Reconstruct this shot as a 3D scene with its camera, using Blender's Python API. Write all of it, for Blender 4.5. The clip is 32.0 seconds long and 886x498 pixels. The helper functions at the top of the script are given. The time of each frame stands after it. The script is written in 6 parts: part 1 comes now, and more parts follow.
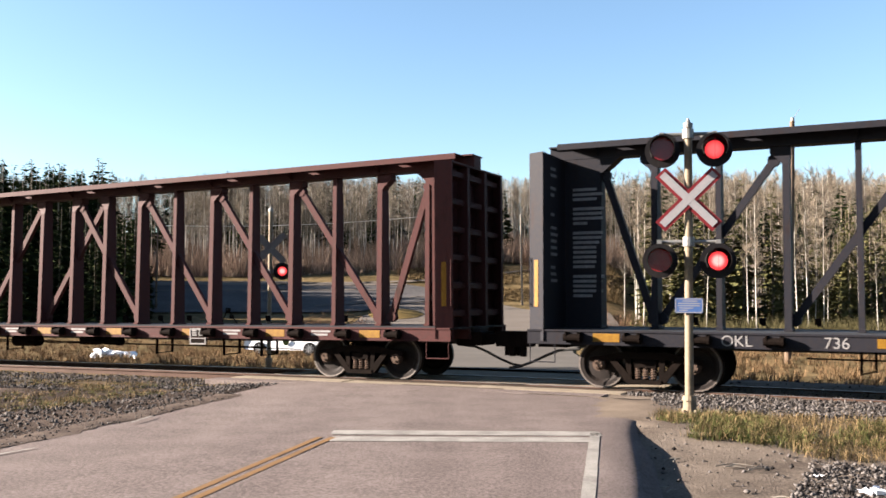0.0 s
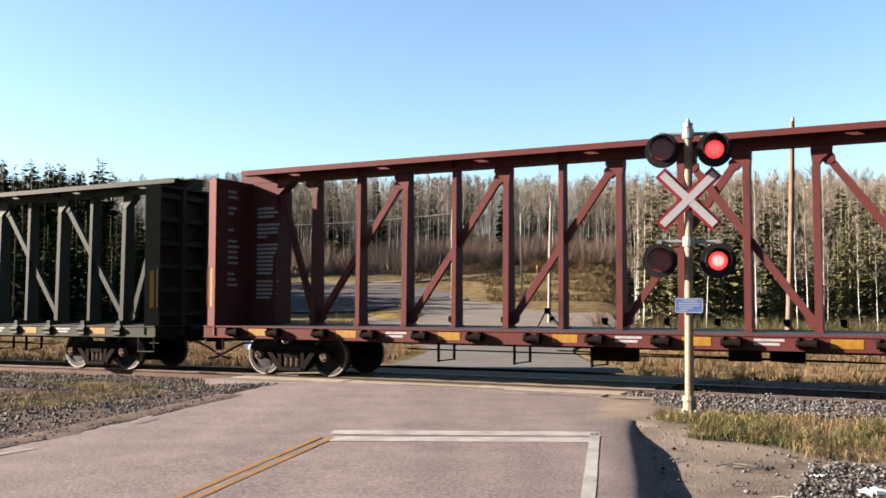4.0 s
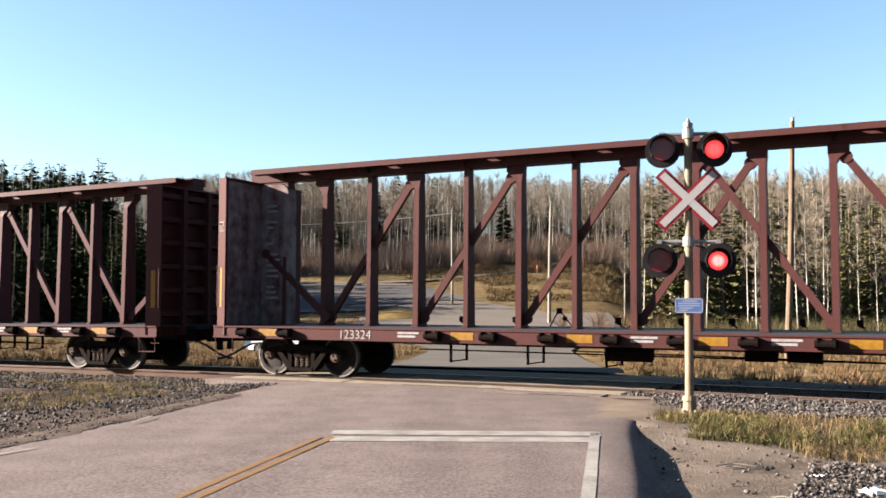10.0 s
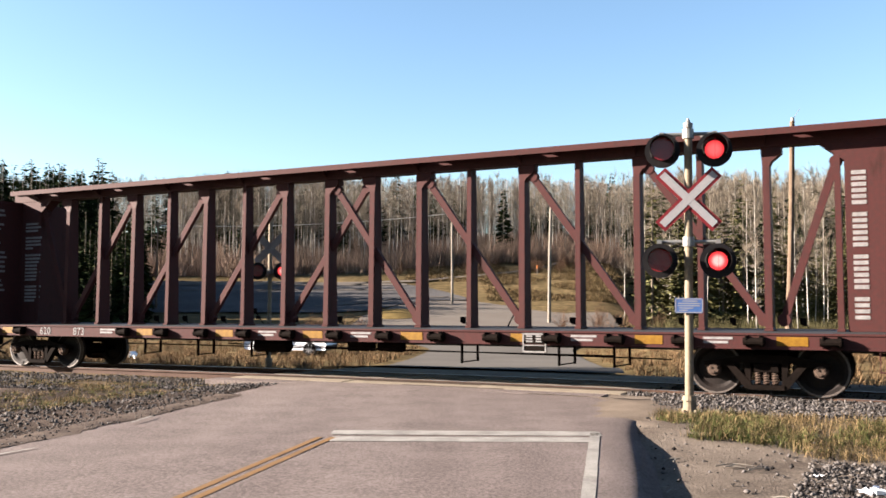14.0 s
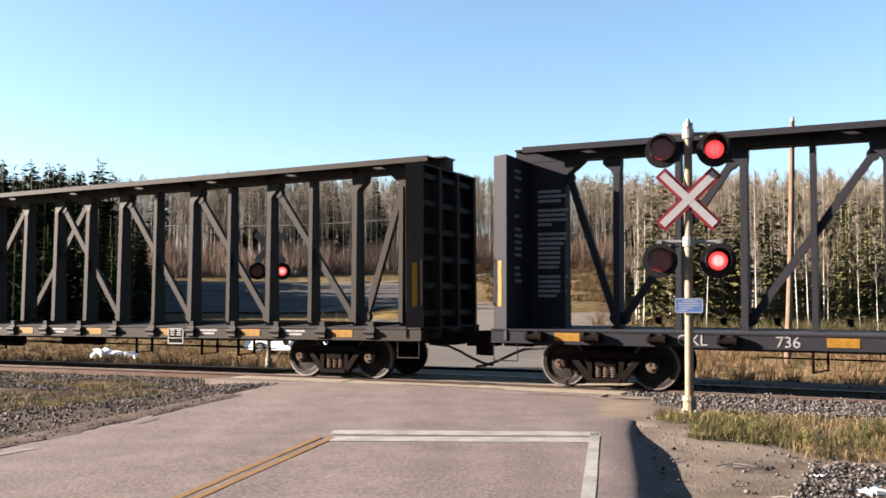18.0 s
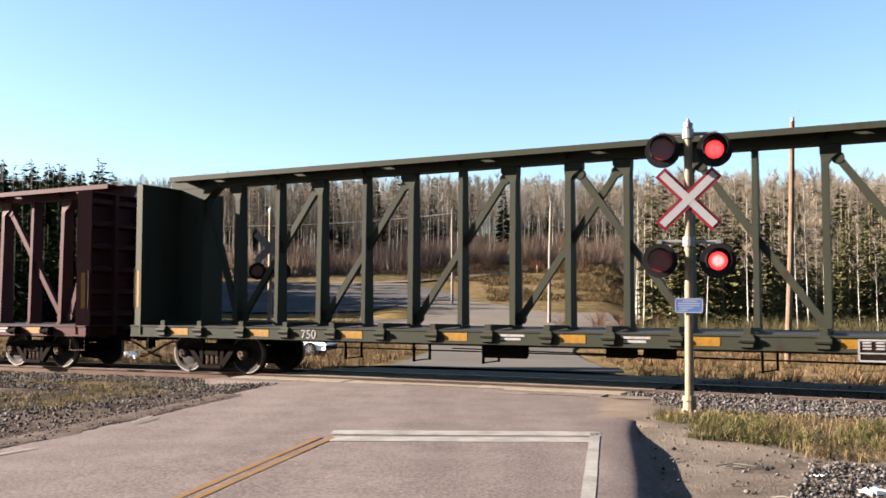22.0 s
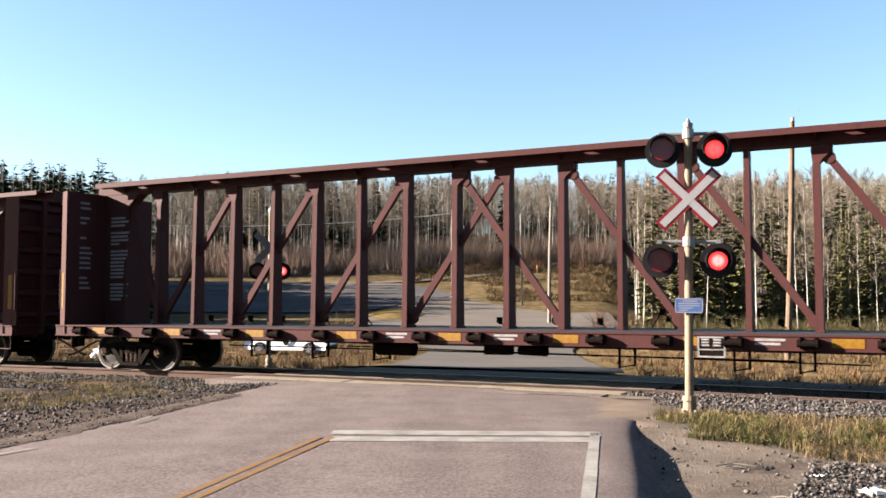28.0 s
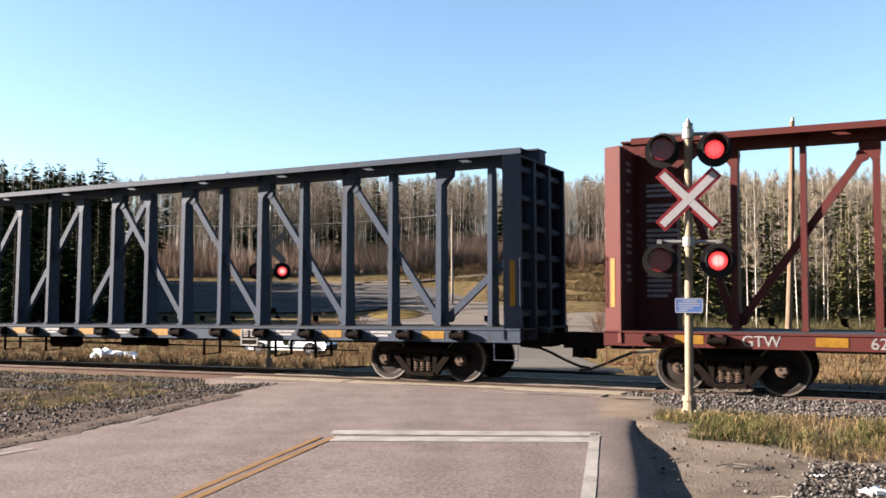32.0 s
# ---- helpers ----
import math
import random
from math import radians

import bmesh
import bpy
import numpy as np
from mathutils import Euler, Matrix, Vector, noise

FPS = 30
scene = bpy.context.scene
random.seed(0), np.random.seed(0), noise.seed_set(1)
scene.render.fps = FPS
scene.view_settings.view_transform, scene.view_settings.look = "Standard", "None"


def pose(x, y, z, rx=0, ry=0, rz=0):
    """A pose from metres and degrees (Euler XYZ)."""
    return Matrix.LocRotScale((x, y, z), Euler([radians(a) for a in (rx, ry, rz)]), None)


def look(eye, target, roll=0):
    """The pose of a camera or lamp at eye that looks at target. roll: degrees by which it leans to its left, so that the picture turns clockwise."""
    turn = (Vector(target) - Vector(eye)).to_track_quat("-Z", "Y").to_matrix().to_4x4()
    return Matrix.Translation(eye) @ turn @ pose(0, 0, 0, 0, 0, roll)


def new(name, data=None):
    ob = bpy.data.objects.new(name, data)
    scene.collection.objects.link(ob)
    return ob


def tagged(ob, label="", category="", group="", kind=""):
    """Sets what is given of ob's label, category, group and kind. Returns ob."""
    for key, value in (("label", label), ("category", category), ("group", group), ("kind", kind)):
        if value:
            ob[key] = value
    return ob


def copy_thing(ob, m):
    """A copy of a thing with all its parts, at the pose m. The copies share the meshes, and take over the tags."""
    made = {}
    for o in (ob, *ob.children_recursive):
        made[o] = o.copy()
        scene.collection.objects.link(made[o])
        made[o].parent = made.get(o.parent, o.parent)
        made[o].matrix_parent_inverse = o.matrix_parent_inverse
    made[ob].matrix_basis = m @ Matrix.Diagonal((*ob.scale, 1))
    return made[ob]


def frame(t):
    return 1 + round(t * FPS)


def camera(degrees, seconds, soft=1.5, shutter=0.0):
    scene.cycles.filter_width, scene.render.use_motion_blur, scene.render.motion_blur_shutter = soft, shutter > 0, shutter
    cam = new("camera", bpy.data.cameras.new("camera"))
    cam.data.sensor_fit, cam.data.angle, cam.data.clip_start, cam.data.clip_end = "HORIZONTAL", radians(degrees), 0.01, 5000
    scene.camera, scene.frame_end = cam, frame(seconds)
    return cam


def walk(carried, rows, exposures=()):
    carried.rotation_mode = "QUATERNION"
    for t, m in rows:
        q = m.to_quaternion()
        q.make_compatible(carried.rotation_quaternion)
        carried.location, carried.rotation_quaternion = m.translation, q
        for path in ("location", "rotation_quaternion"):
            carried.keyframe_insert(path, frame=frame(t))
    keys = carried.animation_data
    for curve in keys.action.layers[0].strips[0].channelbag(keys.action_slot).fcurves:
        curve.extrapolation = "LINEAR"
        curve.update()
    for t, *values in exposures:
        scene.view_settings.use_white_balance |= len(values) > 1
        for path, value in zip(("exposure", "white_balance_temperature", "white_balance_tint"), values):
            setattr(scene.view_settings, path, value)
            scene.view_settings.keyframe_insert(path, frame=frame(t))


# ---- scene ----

# ================= camera =================
cam = camera(52.2, 32.0, soft=1.6, shutter=0.035)
EYE = 1.68
walk(cam, [(0.0, pose(0, 0, EYE, 93.184, -0.2, 0)), (32.0, pose(0, 0, EYE, 93.184, -0.2, 0))],
     exposures=[(0.0, 3.02, 5950, 8), (32.0, 3.02, 5950, 8)])

# ================= world and sun =================
SUN_EL, SUN_AZ = radians(18.5), radians(-89)
TO_SUN = Vector((math.sin(SUN_AZ) * math.cos(SUN_EL), math.cos(SUN_AZ) * math.cos(SUN_EL), math.sin(SUN_EL)))
world = bpy.data.worlds.new("sky")
scene.world = world
world.use_nodes = True
wn = world.node_tree.nodes
sky = wn.new("ShaderNodeTexSky")
sky.sky_type, sky.sun_disc = "NISHITA", False
sky.sun_elevation, sky.sun_rotation = SUN_EL, SUN_AZ % (2 * math.pi)
sky.air_density, sky.dust_density, sky.ozone_density = 1.0, 0.5, 1.3
world.node_tree.links.new(sky.outputs[0], wn["Background"].inputs[0])
wn["Background"].inputs[1].default_value = 0.0318
world.cycles.sampling_method = "NONE"
sun_data = bpy.data.lights.new("sun", "SUN")
sun_data.energy, sun_data.angle, sun_data.color = 6.0, radians(0.53), (1.0, 0.81, 0.65)
sun_ob = new("sun", sun_data)
sun_ob.matrix_world = look(TO_SUN * 60, (0, 0, 0))

# ================= materials =================
def nodes_of(name):
    m = bpy.data.materials.new(name)
    m.use_nodes = True
    return m, m.node_tree.nodes, m.node_tree.links, m.node_tree.nodes["Principled BSDF"]


def surface(name, dark, light, rough=0.8, scale=3.0, fine=40.0, bump=0.2, metal=0.0, island=False, jitter=0.0, step=0.01):
    """Two scales of noise between two colours, fine relief; optional spread from piece to piece."""
    m, n, l, b = nodes_of(name)
    tc = n.new("ShaderNodeTexCoord")
    big, small = n.new("ShaderNodeTexNoise"), n.new("ShaderNodeTexNoise")
    big.inputs["Scale"].default_value, big.inputs["Detail"].default_value = scale, 5
    small.inputs["Scale"].default_value, small.inputs["Detail"].default_value = fine, 3
    add, half = n.new("ShaderNodeMath"), n.new("ShaderNodeMath")
    add.operation, half.operation = "ADD", "MULTIPLY"
    half.inputs[1].default_value = 0.5
    l.new(tc.outputs["Object"], big.inputs["Vector"]), l.new(tc.outputs["Object"], small.inputs["Vector"])
    l.new(big.outputs[0], add.inputs[0]), l.new(small.outputs[0], add.inputs[1]), l.new(add.outputs[0], half.inputs[0])
    src = half.outputs[0]
    if jitter:
        rnd = n.new("ShaderNodeNewGeometry") if island else n.new("ShaderNodeObjectInfo")
        mad = n.new("ShaderNodeMath")
        mad.operation = "MULTIPLY_ADD"
        mad.inputs[1].default_value = jitter
        l.new(rnd.outputs["Random Per Island" if island else "Random"], mad.inputs[0])
        off = n.new("ShaderNodeMath")
        off.inputs[1].default_value = -jitter / 2
        l.new(src, off.inputs[0]), l.new(off.outputs[0], mad.inputs[2])
        src = mad.outputs[0]
    ramp = n.new("ShaderNodeValToRGB")
    ramp.color_ramp.elements[0].position, ramp.color_ramp.elements[1].position = 0.33, 0.67
    ramp.color_ramp.elements[0].color, ramp.color_ramp.elements[1].color = (*dark, 1), (*light, 1)
    l.new(src, ramp.inputs[0]), l.new(ramp.outputs[0], b.inputs["Base Color"])
    b.inputs["Roughness"].default_value, b.inputs["Metallic"].default_value = rough, metal
    if rough >= 0.5 and not metal:
        b.inputs["Specular IOR Level"].default_value = 0.12 if rough < 0.85 else 0.02
    if bump:
        bp = n.new("ShaderNodeBump")
        bp.inputs["Strength"].default_value, bp.inputs["Distance"].default_value = bump, step
        l.new(small.outputs[0], bp.inputs["Height"]), l.new(bp.outputs[0], b.inputs["Normal"])
    return m


def car_paint(name, rust=(0.0129, 0.00646, 0.00476), amount=0.5, rough=0.6, climb=0.0):
    """Weathered paint in the object's own colour, with rust and grime streaks."""
    m, n, l, b = nodes_of(name)
    tc, info = n.new("ShaderNodeTexCoord"), n.new("ShaderNodeObjectInfo")
    shift, scl = n.new("ShaderNodeVectorMath"), n.new("ShaderNodeMath")
    scl.operation, scl.inputs[1].default_value = "MULTIPLY", 40.0
    l.new(info.outputs["Random"], scl.inputs[0])
    l.new(tc.outputs["Object"], shift.inputs[0]), l.new(scl.outputs[0], shift.inputs[1])
    mp = n.new("ShaderNodeMapping")
    mp.inputs["Scale"].default_value = (3.0, 3.0, 0.7)
    l.new(shift.outputs[0], mp.inputs[0])
    a, c = n.new("ShaderNodeTexNoise"), n.new("ShaderNodeTexNoise")
    a.inputs["Scale"].default_value, a.inputs["Detail"].default_value, a.inputs["Roughness"].default_value = 1.3, 7, 0.65
    c.inputs["Scale"].default_value, c.inputs["Detail"].default_value = 14, 4
    l.new(mp.outputs[0], a.inputs["Vector"]), l.new(shift.outputs[0], c.inputs["Vector"])
    ramp = n.new("ShaderNodeValToRGB")
    ramp.color_ramp.elements[0].position, ramp.color_ramp.elements[1].position = 0.72 - 0.28 * amount, 0.86 - 0.2 * amount
    wear = a.outputs[0]
    if climb:
        # rust eats down from the top of the car
        sep, up = n.new("ShaderNodeSeparateXYZ"), n.new("ShaderNodeMapRange")
        up.inputs["From Min"].default_value, up.inputs["From Max"].default_value = 1.6, 4.4
        up.inputs["To Min"].default_value, up.inputs["To Max"].default_value = -climb, climb
        top = n.new("ShaderNodeMath")
        l.new(tc.outputs["Object"], sep.inputs[0]), l.new(sep.outputs["Z"], up.inputs["Value"])
        l.new(wear, top.inputs[0]), l.new(up.outputs[0], top.inputs[1])
        wear = top.outputs[0]
    l.new(wear, ramp.inputs[0])
    mix, dirt = n.new("ShaderNodeMix"), n.new("ShaderNodeMix")
    for x in (mix, dirt):
        x.data_type = "RGBA"
    l.new(ramp.outputs[0], mix.inputs["Factor"]), l.new(info.outputs["Color"], mix.inputs["A"])
    mix.inputs["B"].default_value = (*rust, 1)
    dr = n.new("ShaderNodeMapRange")
    dr.inputs["From Min"].default_value, dr.inputs["From Max"].default_value = 0.35, 0.75
    dr.inputs["To Min"].default_value, dr.inputs["To Max"].default_value = 0.0, 0.45
    l.new(c.outputs[0], dr.inputs["Value"]), l.new(dr.outputs[0], dirt.inputs["Factor"])
    l.new(mix.outputs["Result"], dirt.inputs["A"])
    dirt.inputs["B"].default_value = (0.017, 0.0135, 0.0128, 1)
    l.new(dirt.outputs["Result"], b.inputs["Base Color"])
    b.inputs["Roughness"].default_value, b.inputs["Specular IOR Level"].default_value = rough, 0.05
    bp = n.new("ShaderNodeBump")
    bp.inputs["Strength"].default_value, bp.inputs["Distance"].default_value = 0.25, 0.01
    l.new(c.outputs[0], bp.inputs["Height"]), l.new(bp.outputs[0], b.inputs["Normal"])
    return m


def lit_lens(name, core, rim, strength):
    """A lit signal lens: a hot core fading to a deep red rim."""
    m, n, l, b = nodes_of(name)
    tc, ln, ramp = n.new("ShaderNodeTexCoord"), n.new("ShaderNodeVectorMath"), n.new("ShaderNodeValToRGB")
    ln.operation = "LENGTH"
    l.new(tc.outputs["Object"], ln.inputs[0]), l.new(ln.outputs["Value"], ramp.inputs[0])
    e = ramp.color_ramp.elements
    e[0].position, e[1].position = 0.055, 0.142
    e[0].color, e[1].color = (*core, 1), (*rim, 1)
    k = e.new(0.1)
    k.color = (1.0, 0.08, 0.075, 1)
    b.inputs["Base Color"].default_value = (0.3, 0.01, 0.012, 1)
    l.new(ramp.outputs[0], b.inputs["Emission Color"])
    b.inputs["Emission Strength"].default_value, b.inputs["Roughness"].default_value = strength, 0.4
    m.cycles.emission_sampling = "NONE"
    return m


def asphalt():
    """Worn chip-seal asphalt: broad patches, tyre-polished streaks, pale chips and dark pits."""
    m, n, l, b = nodes_of("worn_asphalt")
    g = n.new("ShaderNodeNewGeometry")
    mp = n.new("ShaderNodeMapping")
    mp.inputs["Rotation"].default_value, mp.inputs["Scale"].default_value = (0, 0, radians(12)), (1.0, 0.06, 1.0)
    l.new(g.outputs["Position"], mp.inputs[0])
    parts = []
    for sc, det, src in ((0.8, 4, mp.outputs[0]), (1.6, 6, g.outputs["Position"]), (30, 3, g.outputs["Position"]), (110, 2, g.outputs["Position"])):
        t = n.new("ShaderNodeTexNoise")
        t.inputs["Scale"].default_value, t.inputs["Detail"].default_value = sc, det
        l.new(src, t.inputs["Vector"])
        parts.append(t.outputs[0])
    total = None
    for out, w in zip(parts, (0.24, 0.26, 0.66, 0.74)):
        q = n.new("ShaderNodeMath")
        q.operation, q.inputs[1].default_value = "MULTIPLY_ADD", w
        l.new(out, q.inputs[0])
        if total:
            l.new(total, q.inputs[2])
        else:
            q.inputs[2].default_value = 0.0
        total = q.outputs[0]
    ramp = n.new("ShaderNodeValToRGB")
    e = ramp.color_ramp.elements
    nrm = n.new("ShaderNodeMath")
    nrm.operation, nrm.inputs[1].default_value = "MULTIPLY", 0.5
    l.new(total, nrm.inputs[0])
    e[0].position, e[1].position = 0.37, 0.60
    e[0].color, e[1].color = (0.0415, 0.0338, 0.031, 1), (0.149, 0.1265, 0.1165, 1)
    k = e.new(0.475)
    k.color = (0.085, 0.069, 0.0637, 1)
    l.new(nrm.outputs[0], ramp.inputs[0]), l.new(ramp.outputs[0], b.inputs["Base Color"])
    b.inputs["Roughness"].default_value, b.inputs["Specular IOR Level"].default_value = 0.9, 0.06
    bp = n.new("ShaderNodeBump")
    bp.inputs["Strength"].default_value, bp.inputs["Distance"].default_value = 0.6, 0.008
    l.new(parts[3], bp.inputs["Height"]), l.new(bp.outputs[0], b.inputs["Normal"])
    return m


def panel_paint(name):
    """A scuffed end panel: the car's own paint under pale grey scrapes and stains."""
    m, n, l, b = nodes_of(name)
    tc, info = n.new("ShaderNodeTexCoord"), n.new("ShaderNodeObjectInfo")
    mp, a, c = n.new("ShaderNodeMapping"), n.new("ShaderNodeTexNoise"), n.new("ShaderNodeTexNoise")
    shift = n.new("ShaderNodeVectorMath")
    l.new(tc.outputs["Object"], shift.inputs[0]), l.new(info.outputs["Random"], shift.inputs[1])
    mp.inputs["Scale"].default_value = (4.0, 4.0, 0.9)
    l.new(shift.outputs[0], mp.inputs[0])
    a.inputs["Scale"].default_value, a.inputs["Detail"].default_value = 0.7, 4
    c.inputs["Scale"].default_value, c.inputs["Detail"].default_value = 5, 3
    l.new(mp.outputs[0], a.inputs["Vector"]), l.new(shift.outputs[0], c.inputs["Vector"])
    add, rng, mix = n.new("ShaderNodeMath"), n.new("ShaderNodeMapRange"), n.new("ShaderNodeMix")
    mix.data_type = "RGBA"
    l.new(a.outputs[0], add.inputs[0]), l.new(c.outputs[0], add.inputs[1])
    rng.inputs["From Min"].default_value, rng.inputs["From Max"].default_value = 0.7, 1.3
    rng.inputs["To Min"].default_value, rng.inputs["To Max"].default_value = 0.05, 0.75
    l.new(add.outputs[0], rng.inputs["Value"]), l.new(rng.outputs[0], mix.inputs["Factor"])
    l.new(info.outputs["Color"], mix.inputs["A"])
    mix.inputs["B"].default_value = (0.15, 0.132, 0.136, 1)
    l.new(mix.outputs["Result"], b.inputs["Base Color"])
    b.inputs["Roughness"].default_value, b.inputs["Specular IOR Level"].default_value = 0.75, 0.05
    return m


PAINT = car_paint("weathered_car_paint")
PATCHY = car_paint("rusted_car_paint", rust=(0.036, 0.021, 0.015), amount=1.0, climb=0.16)
DECK = surface("deck_boards", (0.0104, 0.0104, 0.0113), (0.0244, 0.0244, 0.0261), 0.75, 1.5, 25)
GREY_PANEL = panel_paint("scuffed_panel")
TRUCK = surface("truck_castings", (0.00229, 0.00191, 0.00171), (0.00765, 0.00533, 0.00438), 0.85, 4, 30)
RUSTY = surface("dusty_casting", (0.029, 0.0189, 0.0145), (0.058, 0.0435, 0.0348), 0.9, 6, 40)
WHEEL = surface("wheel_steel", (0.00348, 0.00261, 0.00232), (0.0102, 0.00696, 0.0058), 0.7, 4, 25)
TREAD = surface("worn_tread", (0.0311, 0.0259, 0.0233), (0.0777, 0.0622, 0.0518), 0.6, 4, 25, metal=0.3)
YELLOW = surface("yellow_reflector", (0.0755, 0.0352, 0.00252), (0.132, 0.0705, 0.00503), 0.6, 5, 40)
STENCIL = surface("white_stencil", (0.0792, 0.0766, 0.0766), (0.164, 0.158, 0.158), 0.7, 9, 60)
RAIL = surface("rusty_rail", (0.0255, 0.0128, 0.00847), (0.0509, 0.0297, 0.0212), 0.8, 2, 40)
RAILTOP = surface("polished_railhead", (0.109, 0.0979, 0.0943), (0.181, 0.167, 0.16), 0.35, 1, 30, metal=0.7)
TIE_AND_SHADE = surface("creosoted_tie_and_rail_shade", (0.0194, 0.0147, 0.0116), (0.0504, 0.0388, 0.031), 0.95, 5, 40, bump=0.5)
PANEL = surface("crossing_plank", (0.103, 0.0862, 0.0655), (0.172, 0.148, 0.117), 0.9, 2, 30, bump=0.4)
ASPHALT = asphalt()
FAR_ASPHALT = surface("far_asphalt", (0.0543, 0.0503, 0.0462), (0.0815, 0.076, 0.0678), 0.9, 0.3, 20)
DIRT = surface("loose_dirt", (0.0309, 0.0234, 0.0194), (0.0894, 0.071, 0.0585), 0.95, 1.3, 38, bump=0.6, step=0.02)
SAND = surface("pale_sand", (0.0638, 0.051, 0.0404), (0.133, 0.108, 0.085), 0.95, 1.6, 42, bump=0.6, step=0.02)
PALE_ASPHALT = surface("pale_asphalt", (0.0718, 0.0623, 0.0536), (0.1, 0.0898, 0.0791), 0.9, 0.25, 18)
ISLAND = surface("island_grass", (0.0485, 0.0336, 0.0116), (0.123, 0.0904, 0.0355), 0.9, 1.2, 14, bump=0.6)
# blue-grey asphalt, its colour darkened to hold the shade over the side road
SHADED_ASPHALT = surface("shaded_asphalt", (0.0302, 0.0294, 0.0302), (0.0734, 0.07, 0.0691), 0.9, 0.12, 3)
LINE = surface("white_road_paint", (0.0748, 0.068, 0.0626), (0.204, 0.197, 0.18), 0.8, 3, 70, bump=0.3)
YELLOW_LINE = surface("yellow_road_paint", (0.0714, 0.0422, 0.0192), (0.136, 0.0755, 0.0269), 0.8, 3, 70, bump=0.3)
STONE = surface("ballast_stone", (0.00852, 0.00775, 0.00747), (0.0826, 0.0757, 0.0716), 0.9, 8, 60, island=True, jitter=0.5)
BLADE = surface("dry_grass_blades", (0.0334, 0.0284, 0.0125), (0.176, 0.125, 0.0652), 0.9, 1.4, 20, bump=0, island=True, jitter=0.6)
GREEN_BLADE = surface("green_grass_blades", (0.0257, 0.0356, 0.0109), (0.0988, 0.104, 0.0356), 0.9, 1.4, 20, bump=0, island=True, jitter=0.6)
GOLD_BLADE = surface("golden_grass_blades", (0.0495, 0.0322, 0.0168), (0.131, 0.0861, 0.0463), 0.9, 1, 20, bump=0, island=True, jitter=0.35)
HILL_BLADE = surface("hill_grass_blades", (0.036, 0.026, 0.0125), (0.125, 0.09, 0.046), 0.9, 0.2, 4, bump=0, island=True, jitter=0.5)
BARK = surface("pale_bark", (0.06, 0.0526, 0.0463), (0.277, 0.26, 0.231), 0.9, 1.2, 6, island=True, jitter=0.5, bump=0)
TWIG = surface("bare_twigs", (0.0479, 0.0401, 0.0316), (0.152, 0.127, 0.0958), 0.9, 0.1, 2, island=True, jitter=0.35, bump=0)
BRUSH = surface("brush_twigs", (0.0604, 0.042, 0.0325), (0.198, 0.144, 0.107), 0.9, 0.2, 3, island=True, jitter=0.4, bump=0)
THICKET = surface("thicket_stems", (0.0178, 0.0168, 0.00713), (0.0611, 0.053, 0.0265), 0.9, 0.2, 3, island=True, jitter=0.4, bump=0)
NEEDLE = surface("spruce_needles", (0.00355, 0.0071, 0.00296), (0.0201, 0.0266, 0.00888), 0.9, 0.15, 3, island=True, jitter=0.3, bump=0)
LIGHT_NEEDLE = surface("young_needles", (0.033, 0.034, 0.014), (0.075, 0.069, 0.029), 0.9, 0.2, 3, island=True, jitter=0.3, bump=0)
SHRUB = surface("shrub_twigs", (0.0431, 0.0232, 0.0149), (0.0995, 0.063, 0.0398), 0.9, 0.5, 3, island=True, jitter=0.3, bump=0)
MAST = surface("cream_mast_paint", (0.0962, 0.074, 0.0488), (0.148, 0.12, 0.0829), 0.55, 3, 30)
ARM = surface("galvanised_arm", (0.104, 0.104, 0.0984), (0.197, 0.192, 0.181), 0.5, 4, 40, metal=0.5)
BLACK = surface("black_signal_paint", (0.003, 0.0025, 0.003), (0.008, 0.007, 0.0075), 0.55, 3, 30)
MATT = surface("matt_black", (0.004, 0.004, 0.004), (0.008, 0.007, 0.007), 1.0, 3, 30)
MATT.node_tree.nodes["Principled BSDF"].inputs["Specular IOR Level"].default_value = 0.05
DARK_LENS = surface("dark_red_lens", (0.072, 0.0028, 0.0042), (0.132, 0.007, 0.0084), 0.25, 5, 60)
GLOW = lit_lens("lit_red_lens", (1.0, 0.13, 0.12), (0.75, 0.015, 0.02), 0.16)
HOT_GLOW = lit_lens("hot_red_lens", (1.0, 0.5, 0.42), (0.85, 0.02, 0.025), 0.18)
SIGN_WHITE = surface("sign_white", (0.149, 0.143, 0.149), (0.196, 0.19, 0.196), 0.5, 3, 40, bump=0.05)
BLADE_BACK = surface("weathered_blade_back", (0.0814, 0.0651, 0.057), (0.163, 0.138, 0.122), 0.8, 3, 30)
SIGN_RED = surface("sign_red", (0.0684, 0.00622, 0.0093), (0.112, 0.0124, 0.0155), 0.5, 3, 40, bump=0.05)
SIGN_BLUE = surface("sign_blue", (0.0188, 0.0491, 0.151), (0.034, 0.0756, 0.196), 0.45, 3, 40, bump=0.05)
WOOD = surface("pole_wood", (0.0574, 0.0392, 0.0261), (0.118, 0.0888, 0.0653), 0.9, 2, 30)
PALE_WOOD = surface("pale_pole_wood", (0.107, 0.0932, 0.0773), (0.165, 0.149, 0.128), 0.9, 2, 30)
ORANGE = surface("orange_plastic", (0.27, 0.084, 0.018), (0.36, 0.12, 0.024), 0.5, 3, 30)
WIRE = surface("wire", (0.3, 0.3, 0.3), (0.45, 0.45, 0.45), 0.6, 1, 10, bump=0)
CAR_WHITE = surface("white_car_paint", (0.594, 0.594, 0.603), (0.684, 0.684, 0.693), 0.25, 0.8, 9, bump=0)
GLASS = surface("dark_car_glass", (0.012, 0.014, 0.017), (0.03, 0.033, 0.036), 0.08, 1, 5, bump=0)
